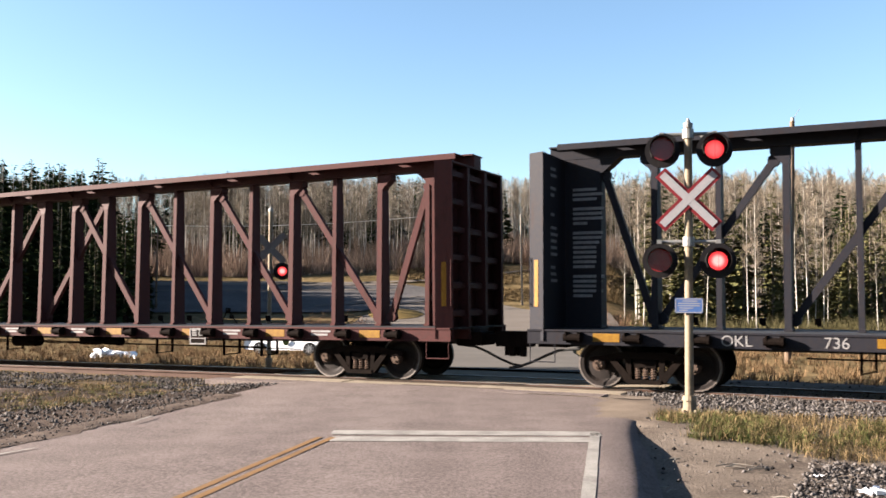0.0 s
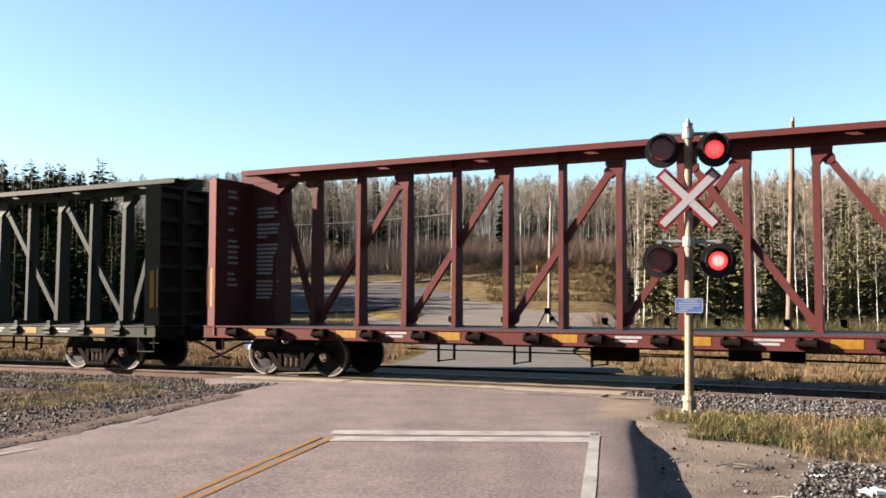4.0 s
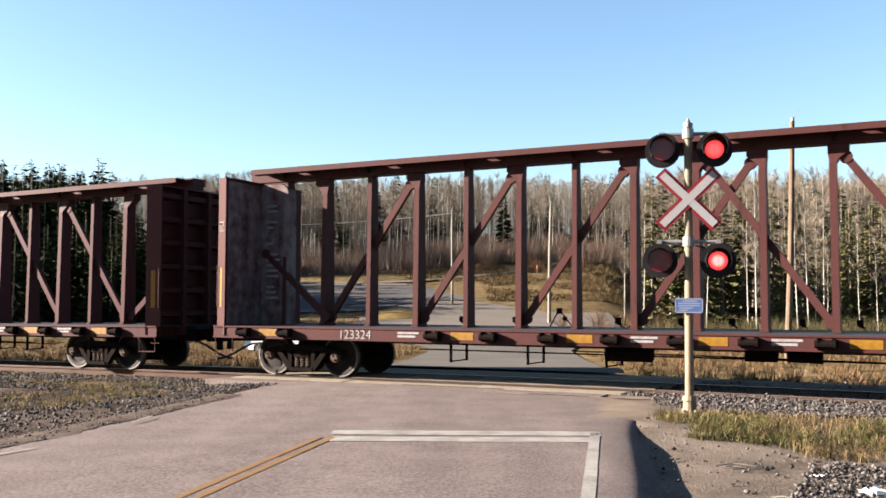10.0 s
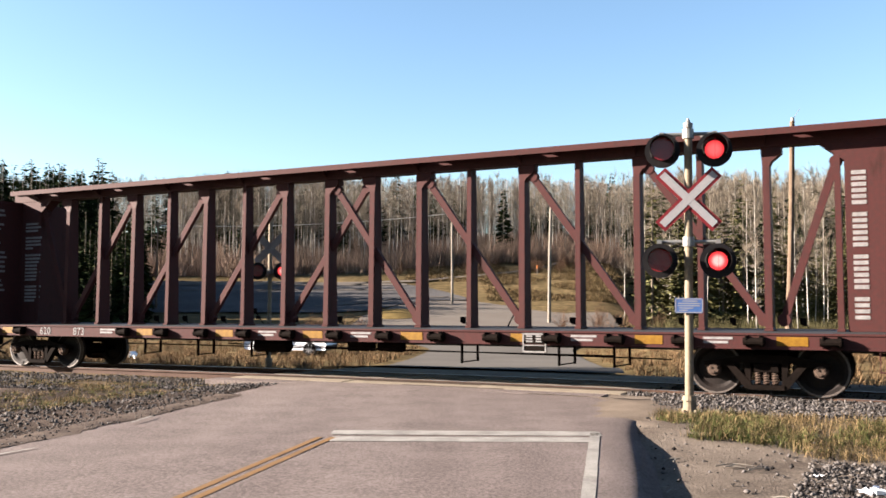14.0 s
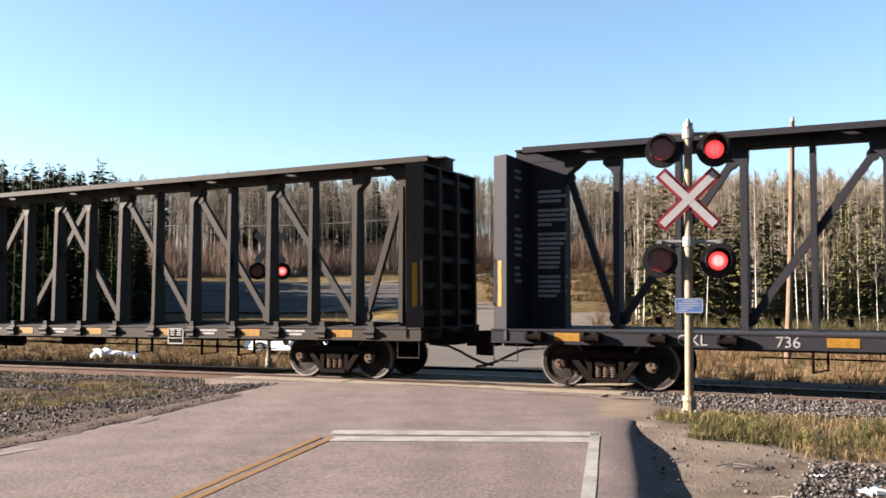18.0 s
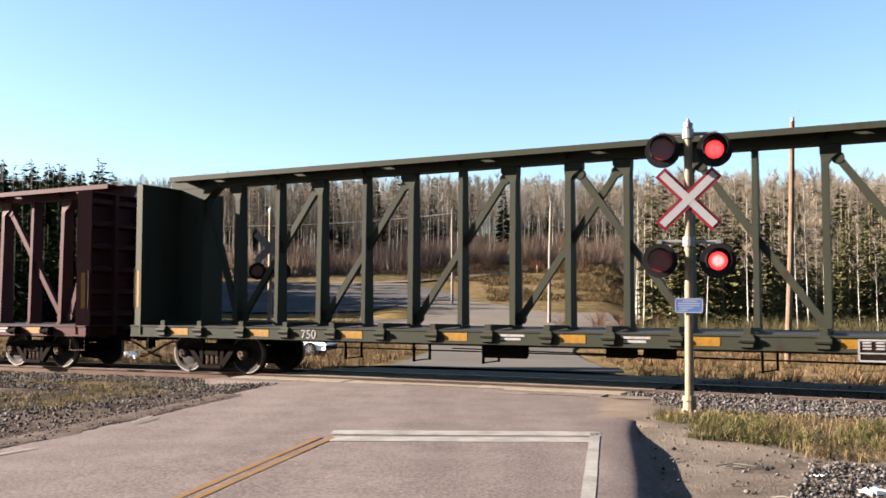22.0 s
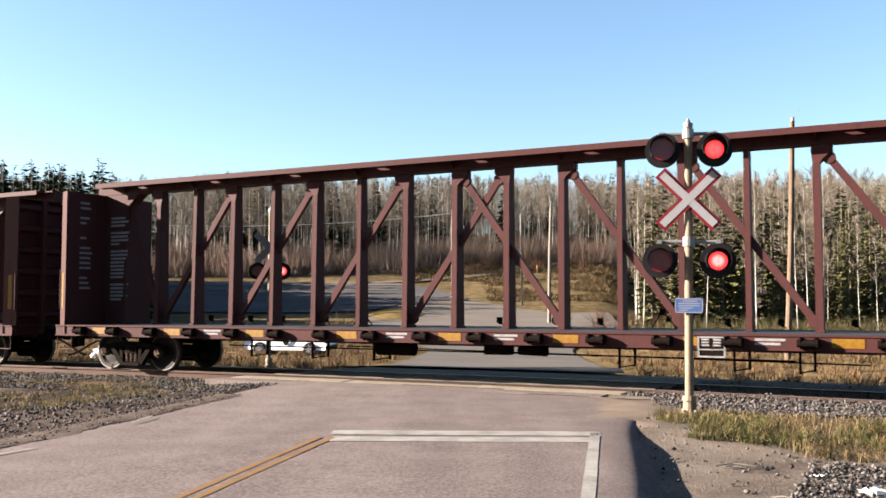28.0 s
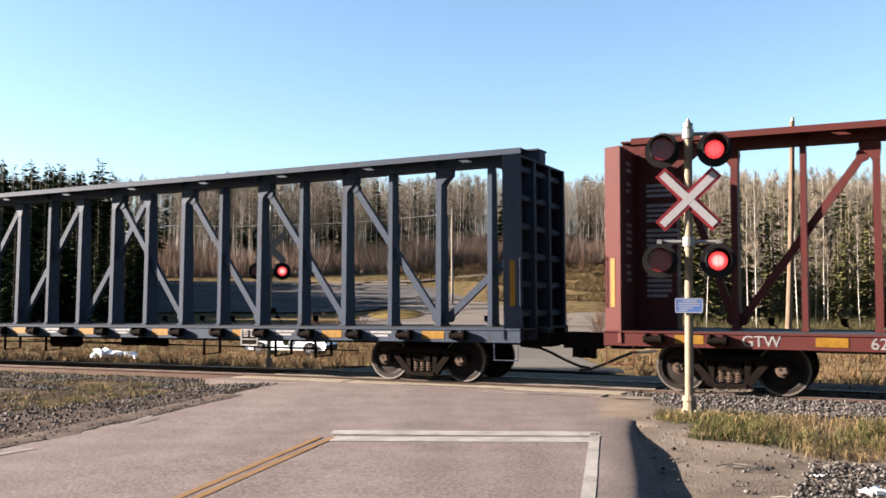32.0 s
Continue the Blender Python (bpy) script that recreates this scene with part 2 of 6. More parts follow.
RUBBER = surface("tyre_rubber", (0.012, 0.012, 0.012), (0.03, 0.03, 0.03), 0.85, 5, 40)
ALLOY = surface("alloy_rim", (0.3, 0.3, 0.31), (0.5, 0.5, 0.52), 0.35, 5, 30, metal=0.8)
TRASH = surface("white_plastic", (0.5, 0.52, 0.56), (0.8, 0.8, 0.8), 0.5, 2, 15)

# ================= mesh helpers =================
def box(bm, x0, x1, y0, y1, z0, z1):
    v = [bm.verts.new((x, y, z)) for z in (z0, z1) for x, y in ((x0, y0), (x1, y0), (x1, y1), (x0, y1))]
    for f in ((3, 2, 1, 0), (4, 5, 6, 7), (0, 1, 5, 4), (1, 2, 6, 5), (2, 3, 7, 6), (3, 0, 4, 7)):
        bm.faces.new([v[i] for i in f])
    return v


def rod(bm, a, b, r0, r1=None, n=8):
    """A round bar from a to b, closed at both ends."""
    a, b, r1 = Vector(a), Vector(b), r0 if r1 is None else r1
    q = (b - a).to_track_quat("Z", "Y")
    rings = []
    for p, r in ((a, r0), (b, r1)):
        rings.append([bm.verts.new(p + q @ Vector((r * math.cos(2 * math.pi * i / n), r * math.sin(2 * math.pi * i / n), 0))) for i in range(n)])
    for i in range(n):
        bm.faces.new((rings[0][i], rings[0][(i + 1) % n], rings[1][(i + 1) % n], rings[1][i]))
    bm.faces.new(rings[0][::-1]), bm.faces.new(rings[1])


def beam(bm, a, b, w, d):
    """A square bar from a to b: w across, d deep."""
    a, b = Vector(a), Vector(b)
    q = (b - a).to_track_quat("Z", "Y")
    rings = [[bm.verts.new(p + q @ Vector((sx * d / 2, sy * w / 2, 0))) for sx, sy in ((-1, -1), (1, -1), (1, 1), (-1, 1))] for p in (a, b)]
    for i in range(4):
        bm.faces.new((rings[0][i], rings[0][(i + 1) % 4], rings[1][(i + 1) % 4], rings[1][i]))
    bm.faces.new(rings[0][::-1]), bm.faces.new(rings[1])


def plate(bm, outline, axis, lo, hi):
    """A flat plate: an outline in the plane across axis (0, 1 or 2), from lo to hi along it."""
    def place(p, k):
        c = list(p)
        c.insert(axis, k)
        return bm.verts.new(c)
    a, b = [place(p, lo) for p in outline], [place(p, hi) for p in outline]
    n = len(outline)
    bm.faces.new(a[::-1]), bm.faces.new(b)
    for i in range(n):
        bm.faces.new((a[i], a[(i + 1) % n], b[(i + 1) % n], b[i]))


def ring(bm, rings, closed=True):
    """A skin over rings of equal length, with caps."""
    vs = [[bm.verts.new(p) for p in r] for r in rings]
    n = len(vs[0])
    for a, b in zip(vs, vs[1:]):
        for i in range(n):
            bm.faces.new((a[i], a[(i + 1) % n], b[(i + 1) % n], b[i]))
    if closed:
        bm.faces.new(vs[0][::-1]), bm.faces.new(vs[-1])


MESHES = {}


def mesh_of(key, fill, *mats, smooth=False):
    """The mesh of a kind of part, built once and shared by all its repeats."""
    if key not in MESHES:
        bm = bmesh.new()
        fill(bm)
        bmesh.ops.recalc_face_normals(bm, faces=bm.faces)
        me = bpy.data.meshes.new(key)
        bm.to_mesh(me)
        bm.free()
        for m in mats:
            me.materials.append(m)
        if smooth:
            me.polygons.foreach_set("use_smooth", [True] * len(me.polygons))
        MESHES[key] = me
    return MESHES[key]


def put(name, me, parent=None, m=None, colour=None, label=""):
    ob = new(name, me)
    if parent:
        ob.parent = parent
    if m is not None:
        ob.matrix_basis = m
    if colour:
        ob.color = (*colour, 1)
    elif parent:
        ob.color = parent.color
    if label:
        ob["label"] = label
    if name == "stencil":
        ob["kind"] = "stuff"
    return ob


def part(name, bm, material, parent=None, label="", smooth=False, m=None):
    bmesh.ops.recalc_face_normals(bm, faces=bm.faces)
    me = bpy.data.meshes.new(name)
    bm.to_mesh(me)
    bm.free()
    me.materials.append(material)
    if smooth:
        me.polygons.foreach_set("use_smooth", [True] * len(me.polygons))
    return put(name, me, parent, m, None, label)


def soup(name, verts, faces, mats, index=None):
    """A mesh out of arrays of corners and triangles."""
    me = bpy.data.meshes.new(name)
    verts, faces = np.asarray(verts, dtype=np.float32), np.asarray(faces, dtype=np.int32)
    me.vertices.add(len(verts)), me.loops.add(faces.size), me.polygons.add(len(faces))
    me.vertices.foreach_set("co", verts.ravel())
    me.loops.foreach_set("vertex_index", faces.ravel())
    me.polygons.foreach_set("loop_start", np.arange(0, faces.size, 3, dtype=np.int32))
    for m in mats:
        me.materials.append(m)
    if index is not None:
        me.polygons.foreach_set("material_index", np.asarray(index, dtype=np.int32))
    me.update(calc_edges=True)
    return me


def lettering(text, size, material):
    """Flat raised lettering as a mesh, standing upright in its x-z plane, centred."""
    cu = bpy.data.curves.new("lettering", "FONT")
    cu.body, cu.size, cu.extrude, cu.align_x, cu.align_y = text, size, 0.002, "CENTER", "CENTER"
    tmp = bpy.data.objects.new("lettering", cu)
    me = bpy.data.meshes.new_from_object(tmp)
    bpy.data.objects.remove(tmp)
    me.transform(Matrix.Rotation(radians(90), 4, "X"))
    me.materials.clear()
    me.materials.append(material)
    return me


# ================= plan =================
# The track: s runs along it to the right, d across it away from the camera.
THETA = 1.10953
TS, TC = math.sin(THETA), math.cos(THETA)
TRACK_D = 17.83
TRACK_TURN = -math.degrees(math.atan2(TC, TS))


def step(a, b, t):
    t = min(1.0, max(0.0, (t - a) / (b - a)))
    return t * t * (3 - 2 * t)


def rail_z(s):
    """Height of the railheads: level to the right, sagging gently to the left."""
    return -0.31 * step(-2, -40, s)


def on_track(s, d=TRACK_D, z=0.0):
    """World point at s along the track and d from the camera's line."""
    return Vector((d * TC + s * TS, d * TS - s * TC, z))


def track_pose(s, dz=0.0, base=9.15):
    """The pose of a thing that rests on the rails at s, with its bearing points base metres before and behind."""
    p, a, b = on_track(s), rail_z(s - base), rail_z(s + base)
    return pose(p.x, p.y, (a + b) / 2 + dz, 0, -math.degrees(math.atan2(b - a, 2 * base)), TRACK_TURN)


def road_mid(y):
    """The road's middle line: x at y."""
    xs = ((-60, -17.2), (0, -3.75), (7.7, -2.16), (11, -1.42), (17, -0.1), (31, 1.7), (50, 3.2), (70, 3.9), (85, 2.5), (100, -3.0))
    for (a, xa), (b, xb) in zip(xs, xs[1:]):
        if y <= b:
            return xa + (xb - xa) * (y - a) / (b - a)
    return xs[-1][1]


FAR = ((20, -0.2), (28, -0.6), (40, -1.0), (47, -1.13), (56, -1.0), (64, -0.7), (75, -0.35), (90, 0.6), (105, 2.1), (120, 4.4), (135, 6.4), (170, 12), (220, 18), (260, 20), (420, 26), (3000, 26))


def far_z(y):
    for (a, za), (b, zb) in zip(FAR, FAR[1:]):
        if y <= b:
            return za + (zb - za) * max(0.0, (y - a) / (b - a))
    return FAR[-1][1]


def ground_z(x, y):
    s, d = x * TS - y * TC, x * TC + y * TS
    near = min(0.0, rail_z(s)) - 0.03 - 0.12 * step(-11.5, -13.5, s)
    apron = step(-0.35, 0.15, x - road_mid(y) - 3.6) * step(12.6, 10.6, y) * step(-40, 0, y)
    near -= 0.16 * apron
    near -= 0.3 * step(3.6, 3.1, abs(x - road_mid(y))) * step(15.6, 14.6, d)
    if s > 3:
        near = max(-0.6, near - 0.05 * (s - 3))
    if d < TRACK_D + 2.2:
        return near + 0.025 * noise.noise((x * 0.9, y * 0.9, 0))
    slant = x / max(y, 1.0)
    low = step(0.165, 0.27, slant)
    z = far_z(y) * (1 - low) + (far_z(max(20, y - 36)) - 0.2) * low
    z = min(z, 0.22 * (d - TRACK_D - 2))
    k = step(TRACK_D + 2.2, TRACK_D + 6.5, d)
    rough = 0.10 if y < 125 else 0.35
    flat = step(4.5, 7.5, abs(x - road_mid(y)))
    return near * (1 - k) + k * (z + rough * flat * noise.noise((x * 0.22, y * 0.22, 3.1)))


# ================= ground =================
def build_ground():
    ys = np.concatenate([[-400, -200, -100, -60, -40, -25, -14, -6], np.arange(0, 34, 0.45), np.arange(34, 60, 1.3), np.arange(60, 150, 2.5), [155, 165, 180, 200, 230, 260, 320, 420, 600, 1000, 1800, 3000]])
    xs = np.concatenate([[-2500, -1200, -600, -350, -240, -180, -140, -110, -90, -75, -60, -50, -42, -35, -30, -26], np.arange(-23, 15, 0.45), [15, 17, 19, 22, 25, 29, 34, 40, 48, 58, 70, 85, 105, 130, 170, 240, 350, 600, 1200, 2500]])
    verts = [(x, y, ground_z(x, y)) for y in ys for x in xs]
    w = len(xs)
    quads = np.array([(j * w + i, j * w + i + 1, (j + 1) * w + i + 1, (j + 1) * w + i) for j in range(len(ys) - 1) for i in range(w - 1)])
    tris = np.concatenate([quads[:, [0, 1, 2]], quads[:, [0, 2, 3]]])
    m, n, l, b = nodes_of("gravel_and_dry_grass_soil")
    tc = n.new("ShaderNodeNewGeometry")
    big, mid, fine, sep = n.new("ShaderNodeTexNoise"), n.new("ShaderNodeTexNoise"), n.new("ShaderNodeTexNoise"), n.new("ShaderNodeSeparateXYZ")
    for q, sc in ((big, 0.12), (mid, 1.1), (fine, 34)):
        q.inputs["Scale"].default_value, q.inputs["Detail"].default_value = sc, 5
        l.new(tc.outputs["Position"], q.inputs["Vector"])
    l.new(tc.outputs["Position"], sep.inputs[0])
    gravel, grass, mix = n.new("ShaderNodeValToRGB"), n.new("ShaderNodeValToRGB"), n.new("ShaderNodeMix")
    mix.data_type = "RGBA"
    addm, halfm = n.new("ShaderNodeMath"), n.new("ShaderNodeMath")
    halfm.operation, halfm.inputs[1].default_value = "MULTIPLY", 0.5
    l.new(fine.outputs[0], addm.inputs[0]), l.new(mid.outputs[0], addm.inputs[1]), l.new(addm.outputs[0], halfm.inputs[0])
    l.new(halfm.outputs[0], gravel.inputs[0])
    for r, c0, c1, p0, p1 in ((gravel, (0.0166, 0.0122, 0.00922), (0.072, 0.0554, 0.0451), 0.38, 0.62), (grass, (0.036, 0.0255, 0.0125), (0.118, 0.085, 0.044), 0.36, 0.64)):
        r.color_ramp.elements[0].position, r.color_ramp.elements[1].position = p0, p1
        r.color_ramp.elements[0].color, r.color_ramp.elements[1].color = (*c0, 1), (*c1, 1)
    am, hm = n.new("ShaderNodeMath"), n.new("ShaderNodeMath")
    hm.operation, hm.inputs[1].default_value = "MULTIPLY", 0.5
    l.new(big.outputs[0], am.inputs[0]), l.new(mid.outputs[0], am.inputs[1]), l.new(am.outputs[0], hm.inputs[0]), l.new(hm.outputs[0], grass.inputs[0])
    rng = n.new("ShaderNodeMapRange")
    rng.inputs["From Min"].default_value, rng.inputs["From Max"].default_value = 19.5, 24
    l.new(sep.outputs["Y"], rng.inputs["Value"]), l.new(rng.outputs[0], mix.inputs["Factor"])
    dirt, dirt_mix = n.new("ShaderNodeValToRGB"), n.new("ShaderNodeMix")
    dirt_mix.data_type = "RGBA"
    dirt.color_ramp.elements[0].position, dirt.color_ramp.elements[1].position = 0.36, 0.62
    dirt.color_ramp.elements[0].color, dirt.color_ramp.elements[1].color = (0.0466, 0.0376, 0.0305, 1), (0.116, 0.0968, 0.0788, 1)
    l.new(halfm.outputs[0], dirt.inputs[0])
    side = n.new("ShaderNodeMapRange")
    side.inputs["From Min"].default_value, side.inputs["From Max"].default_value = 0.5, 2.0
    l.new(sep.outputs["X"], side.inputs["Value"]), l.new(side.outputs[0], dirt_mix.inputs["Factor"])
    l.new(gravel.outputs[0], dirt_mix.inputs["A"]), l.new(dirt.outputs[0], dirt_mix.inputs["B"])
    olive = grass.color_ramp.elements.new(0.47)
    olive.color = (0.058, 0.044, 0.0205, 1)
    l.new(dirt_mix.outputs["Result"], mix.inputs["A"]), l.new(grass.outputs[0], mix.inputs["B"])
    wood, far = n.new("ShaderNodeMix"), n.new("ShaderNodeMapRange")
    wood.data_type = "RGBA"
    far.inputs["From Min"].default_value, far.inputs["From Max"].default_value = 138, 147
    l.new(sep.outputs["Y"], far.inputs["Value"]), l.new(far.outputs[0], wood.inputs["Factor"])
    l.new(mix.outputs["Result"], wood.inputs["A"])
    wood.inputs["B"].default_value = (0.042, 0.031, 0.023, 1)
    l.new(wood.outputs["Result"], b.inputs["Base Color"])
    b.inputs["Roughness"].default_value, b.inputs["Specular IOR Level"].default_value = 0.95, 0.02
    bp = n.new("ShaderNodeBump")
    bp.inputs["Strength"].default_value, bp.inputs["Distance"].default_value = 0.7, 0.02
    l.new(fine.outputs[0], bp.inputs["Height"]), l.new(bp.outputs[0], b.inputs["Normal"])
    me = soup("ground", verts, tris, [m])
    me.polygons.foreach_set("use_smooth", [True] * len(me.polygons))
    tagged(new("ground", me), "gravel shoulders and dry autumn grass rising to wooded hills", "ground", kind="structure")


build_ground()


def strip(name, rows, material, label, cat="road", kind="structure"):
    """A surface over rows of equally many points, two triangles a cell."""
    w = len(rows[0])
    v = [p for r in rows for p in r]
    t = []
    for j in range(len(rows) - 1):
        for i in range(w - 1):
            a = j * w + i
            t += [(a, a + 1, a + w + 1), (a, a + w + 1, a + w)]
    ob = new(name, soup(name, v, t, [material]))
    return tagged(ob, label, cat, kind=kind)


def build_roads():
    # the near road: from behind the camera to the planks before the rails
    rows = []
    for k in range(0, 60):
        t = k / 59
        row = []
        for off, dz in ((-4.3, -0.2), (-3.7, -0.03), (-3.0, 0.0), (-1.2, 0.01), (0, 0.015), (1.2, 0.012), (2.4, 0.008), (3.25, 0.004), (3.5, -0.006), (3.62, -0.03), (3.7, -0.09), (3.82, -0.19), (4.15, -0.4)):
            y0 = -45.0
            # end line runs beside the track
            x_end = road_mid(17) + off * 1.02
            y_end = (TRACK_D - 2.52 - x_end * TC) / TS
            y = y0 + (y_end - y0) * (1 - (1 - t) ** 2.2)
            flare = 0.9 * step(11.5, 16, y)
            x = road_mid(y) + off * 1.02 + (0.25 * flare + 0.15 * step(12.5, 8, y) if off > 3.1 else 0)
            dz2 = dz if not (off > 3.6 and y > 12) else max(dz, -0.12)
            if off < -4 and y > 9:
                dz2 = max(dz, -0.1)
            s = x * TS - y * TC
            row.append((x, y, min(0.0, rail_z(s) * step(9, 14, y)) + dz2 + 0.0015 * noise.noise((x * 1.3, y * 1.3, 0))))
        rows.append(row)
    strip("road", rows, ASPHALT, "worn grey asphalt road with a low crown", "road")
    # loose dirt drifted over the left margin
    rows = []
    for k in range(150):
        y = 3.0 + k * 0.09
        rag = 0.16 * noise.noise((y * 1.1, 2, 0)) + 0.09 * noise.noise((y * 4.3, 7, 0)) + 0.05 * noise.noise((y * 11, 3, 0))
        row = []
        for off, dz in ((-3.3 + rag, -0.006), (-3.5 + rag * 0.6, 0.004), (-3.75, 0.004), (-4.0, -0.05), (-4.3, -0.22)):
            x = road_mid(y) + off * 1.02
            lift = min(0.0, rail_z(x * TS - y * TC) * step(9, 14, y))
            row.append((x, y, lift + dz + 0.012 * noise.noise((x * 3, y * 3, 5))))
        rows.append(row)
    strip("dirt_shoulder", rows, DIRT, "loose brown dirt drifted over the road's edge", "road shoulder")
    # sand washed over the right-hand corner by the crossing
    rows = []
    for k in range(60):
        y = 12.3 + k * 0.068
        rag = 0.2 * noise.noise((y * 1.4, 9, 0)) + 0.1 * noise.noise((y * 5.3, 4, 0))
        row = []
        for off, dz in ((3.2 + rag - 0.3 * step(11.9, 14, y), -0.004), (3.45 + rag * 0.5 - 0.2 * step(11.9, 14, y), 0.008), (3.9, 0.008), (4.4, -0.02), (4.9, -0.1)):
            x = road_mid(y) + off * 1.02
            if x * TC + y * TS > TRACK_D - 2.55:
                x -= (x * TC + y * TS - TRACK_D + 2.55) / TC
            sink = 0.2 * step(13.2, 12.3, y) * step(3.0, 3.8, off)
            row.append((x, y, dz - sink + 0.01 * noise.noise((x * 3, y * 3, 5))))
        rows.append(row)
    strip("sandy_corner", rows, SAND, "pale sand and grit washed over the road's corner", "road shoulder")
    # beyond the track: the road goes on, dips, then climbs and bends away
    rows = []
    for k in range(28):
        y = 20.0 + k * 1.72
        row = []
        wide = 3.8 + 7.5 * step(48, 68, y)
        for off in (-1, -0.5, 0, 0.5, 1):
            x = road_mid(y) + off * wide
            if k == 0:
                yy = (TRACK_D + 2.3 - x * TC) / TS
            else:
                yy = max(y, (TRACK_D + 2.3 - x * TC) / TS + 0.05 * k)
            row.append((x, yy, max(ground_z(x, yy), ground_z(road_mid(y), yy)) + 0.07))
        rows.append(row)
    strip("road_beyond", rows, FAR_ASPHALT, "pale asphalt road climbing away beyond the railway", "road")
    # the wide apron where the roads meet, the side road with shade in its dark colour, its worn lines, and the light
    # track above
    def across(name, low, high, material, label, lift):
        rows = []
        for (a, b), (c, d) in zip(zip(low, low[1:]), zip(high, high[1:])):
            for q in range(5):
                t = q / 5
                p0 = (a[0] + (b[0] - a[0]) * t, a[1] + (b[1] - a[1]) * t)
                p1 = (c[0] + (d[0] - c[0]) * t, c[1] + (d[1] - c[1]) * t)
                row = []
                for k in range(13):
                    x, y = p0[0] + (p1[0] - p0[0]) * k / 12, p0[1] + (p1[1] - p0[1]) * k / 12
                    row.append((x, y, ground_z(x, y) + lift))
                rows.append(row)
        strip(name, rows, material, label)

    across("road_apron", ((-7.2, 62.5), (-3.7, 62.5), (-2.7, 62.5), (-0.9, 62.5), (0.6, 62.5), (2.2, 62.5), (4.6, 62.5), (7.0, 62.5), (8.7, 62.5), (14.6, 66)),
           ((-7.3, 81.8), (-5.3, 91.1), (-4.1, 94.3), (-1.5, 97.2), (1.0, 97.9), (3.4, 97.4), (6.7, 93.1), (9.6, 87.1), (11.4, 84.7), (17.3, 88.5)), PALE_ASPHALT, "pale sunlit asphalt apron where the roads meet", 0.13)
    across("side_road", ((-40, 84), (-16.1, 85.1), (-11.8, 84.8), (-7.8, 87.0), (-4.1, 94.8), (-1.5, 97.8), (1.0, 98.4), (2.8, 98.6)),
           ((-42, 116), (-22.0, 115.8), (-16.2, 115.4), (-10.3, 114.8), (-4.9, 113.8), (-1.7, 110.4), (1.1, 105.8), (2.9, 101.0)), SHADED_ASPHALT, "blue-grey asphalt side road joining the crossing road, shade put into its dark colour", 0.15)
    for nm, pts, wide, mat, lab in (
            ("side_road_line", ((-42, 112.2), (-20, 112.7), (-10.2, 112.9), (-4.5, 113.0)), 0.75, PALE_ASPHALT, "pale worn edge line of the side road"),
            ("side_road_line", ((-40, 107.4), (-19.1, 107.8), (-9.7, 108.1), (-5.3, 108.4)), 0.3, PALE_ASPHALT, "pale worn lane line of the side road"),
            ("side_road_line", ((-13, 92), (-8.5, 94.6), (-5.8, 98.8), (-2.8, 102.0), (0.4, 101.5), (3.4, 98.2)), 0.32, PALE_ASPHALT, "pale curving kerb line of the side road"),
            ("hill_track", ((-40, 113.5), (-15.9, 113.9), (-9.6, 114.7), (-3.2, 116.5), (1.2, 119.9), (7.5, 124.6), (12.8, 131.1), (19.2, 142.0), (31.8, 160.0)), 0.7, PALE_ASPHALT, "pale gravel track along the hillside")):
        rows = []
        for (xa, ya), (xb, yb) in zip(pts, pts[1:]):
            for q in range(7):
                x, y = xa + (xb - xa) * q / 6, ya + (yb - ya) * q / 6
                rows.append([(x, y + o, ground_z(x, y + o) + 0.21) for o in (-wide, -wide / 2, 0, wide / 2, wide)])
        strip(nm, rows, mat, lab, "road")
    # the island of dry grass in the apron
    rows = []
    for k in range(9):
        a = -1 + 2 * k / 8
        half = 5.5 * math.sqrt(max(0.0, 1 - a * a)) + 0.05
        row = []
        for q in range(7):
            x, y = -4.3 + 2.6 * a, 83.0 + half * (q / 3 - 1)
            row.append((x, y, ground_z(x, y) + 0.17 + 0.35 * max(0.0, 1 - a * a) * (1 - (q / 3 - 1) ** 2)))
        rows.append(row)
    strip("grass_island", rows, ISLAND, "low island of yellow dry grass in the apron", "traffic island")


build_roads()


def road_line(name, pts, width, material, label):
    """A painted line that lies on the near road."""
    v, t = [], []
    for (xa, ya), (xb, yb) in zip(pts, pts[1:]):
        n = max(2, int(math.hypot(xb - xa, yb - ya) / 0.25))
        for q in range(n):
            for k in (q, q + 1):
                x, y = xa + (xb - xa) * k / n, ya + (yb - ya) * k / n
                lx, ly = -(yb - ya), xb - xa
                ln = math.hypot(lx, ly)
                for o in (-width / 2, width / 2):
                    wob = 0.008 * noise.noise((x * 7, y * 7, o * 50))
                    px, py = x + lx / ln * (o + wob), y + ly / ln * (o + wob)
                    off = px - road_mid(py)
                    crown = 0.015 - 0.003 * abs(off)
                    v.append((px, py, crown + 0.0045))
            b = len(v) - 4
            t += [(b, b + 1, b + 3), (b, b + 3, b + 2)]
    tagged(new(name, soup(name, v, t, [material])), label, "road marking", kind="structure")


road_line("stop_line", ((-1.33, 10.88), (1.8, 10.92)), 0.36, LINE, "white painted stop line, worn")
road_line("stop_line", ((-1.38, 11.40), (1.97, 11.42)), 0.36, LINE, "white painted stop line, worn")
road_line("edge_line", ((1.93, 11.55), (1.235, 7.77), (-0.2, 0.0)), 0.125, LINE, "white painted edge line, chipped")
road_line("centre_line", ((-3.65, 1.0), (-2.2, 7.72), (-1.48, 11.0)), 0.08, YELLOW_LINE, "yellow painted centre line")
road_line("centre_line", ((-3.5, 1.0), (-2.04, 7.72), (-1.32, 11.0)), 0.08, YELLOW_LINE, "yellow painted centre line")
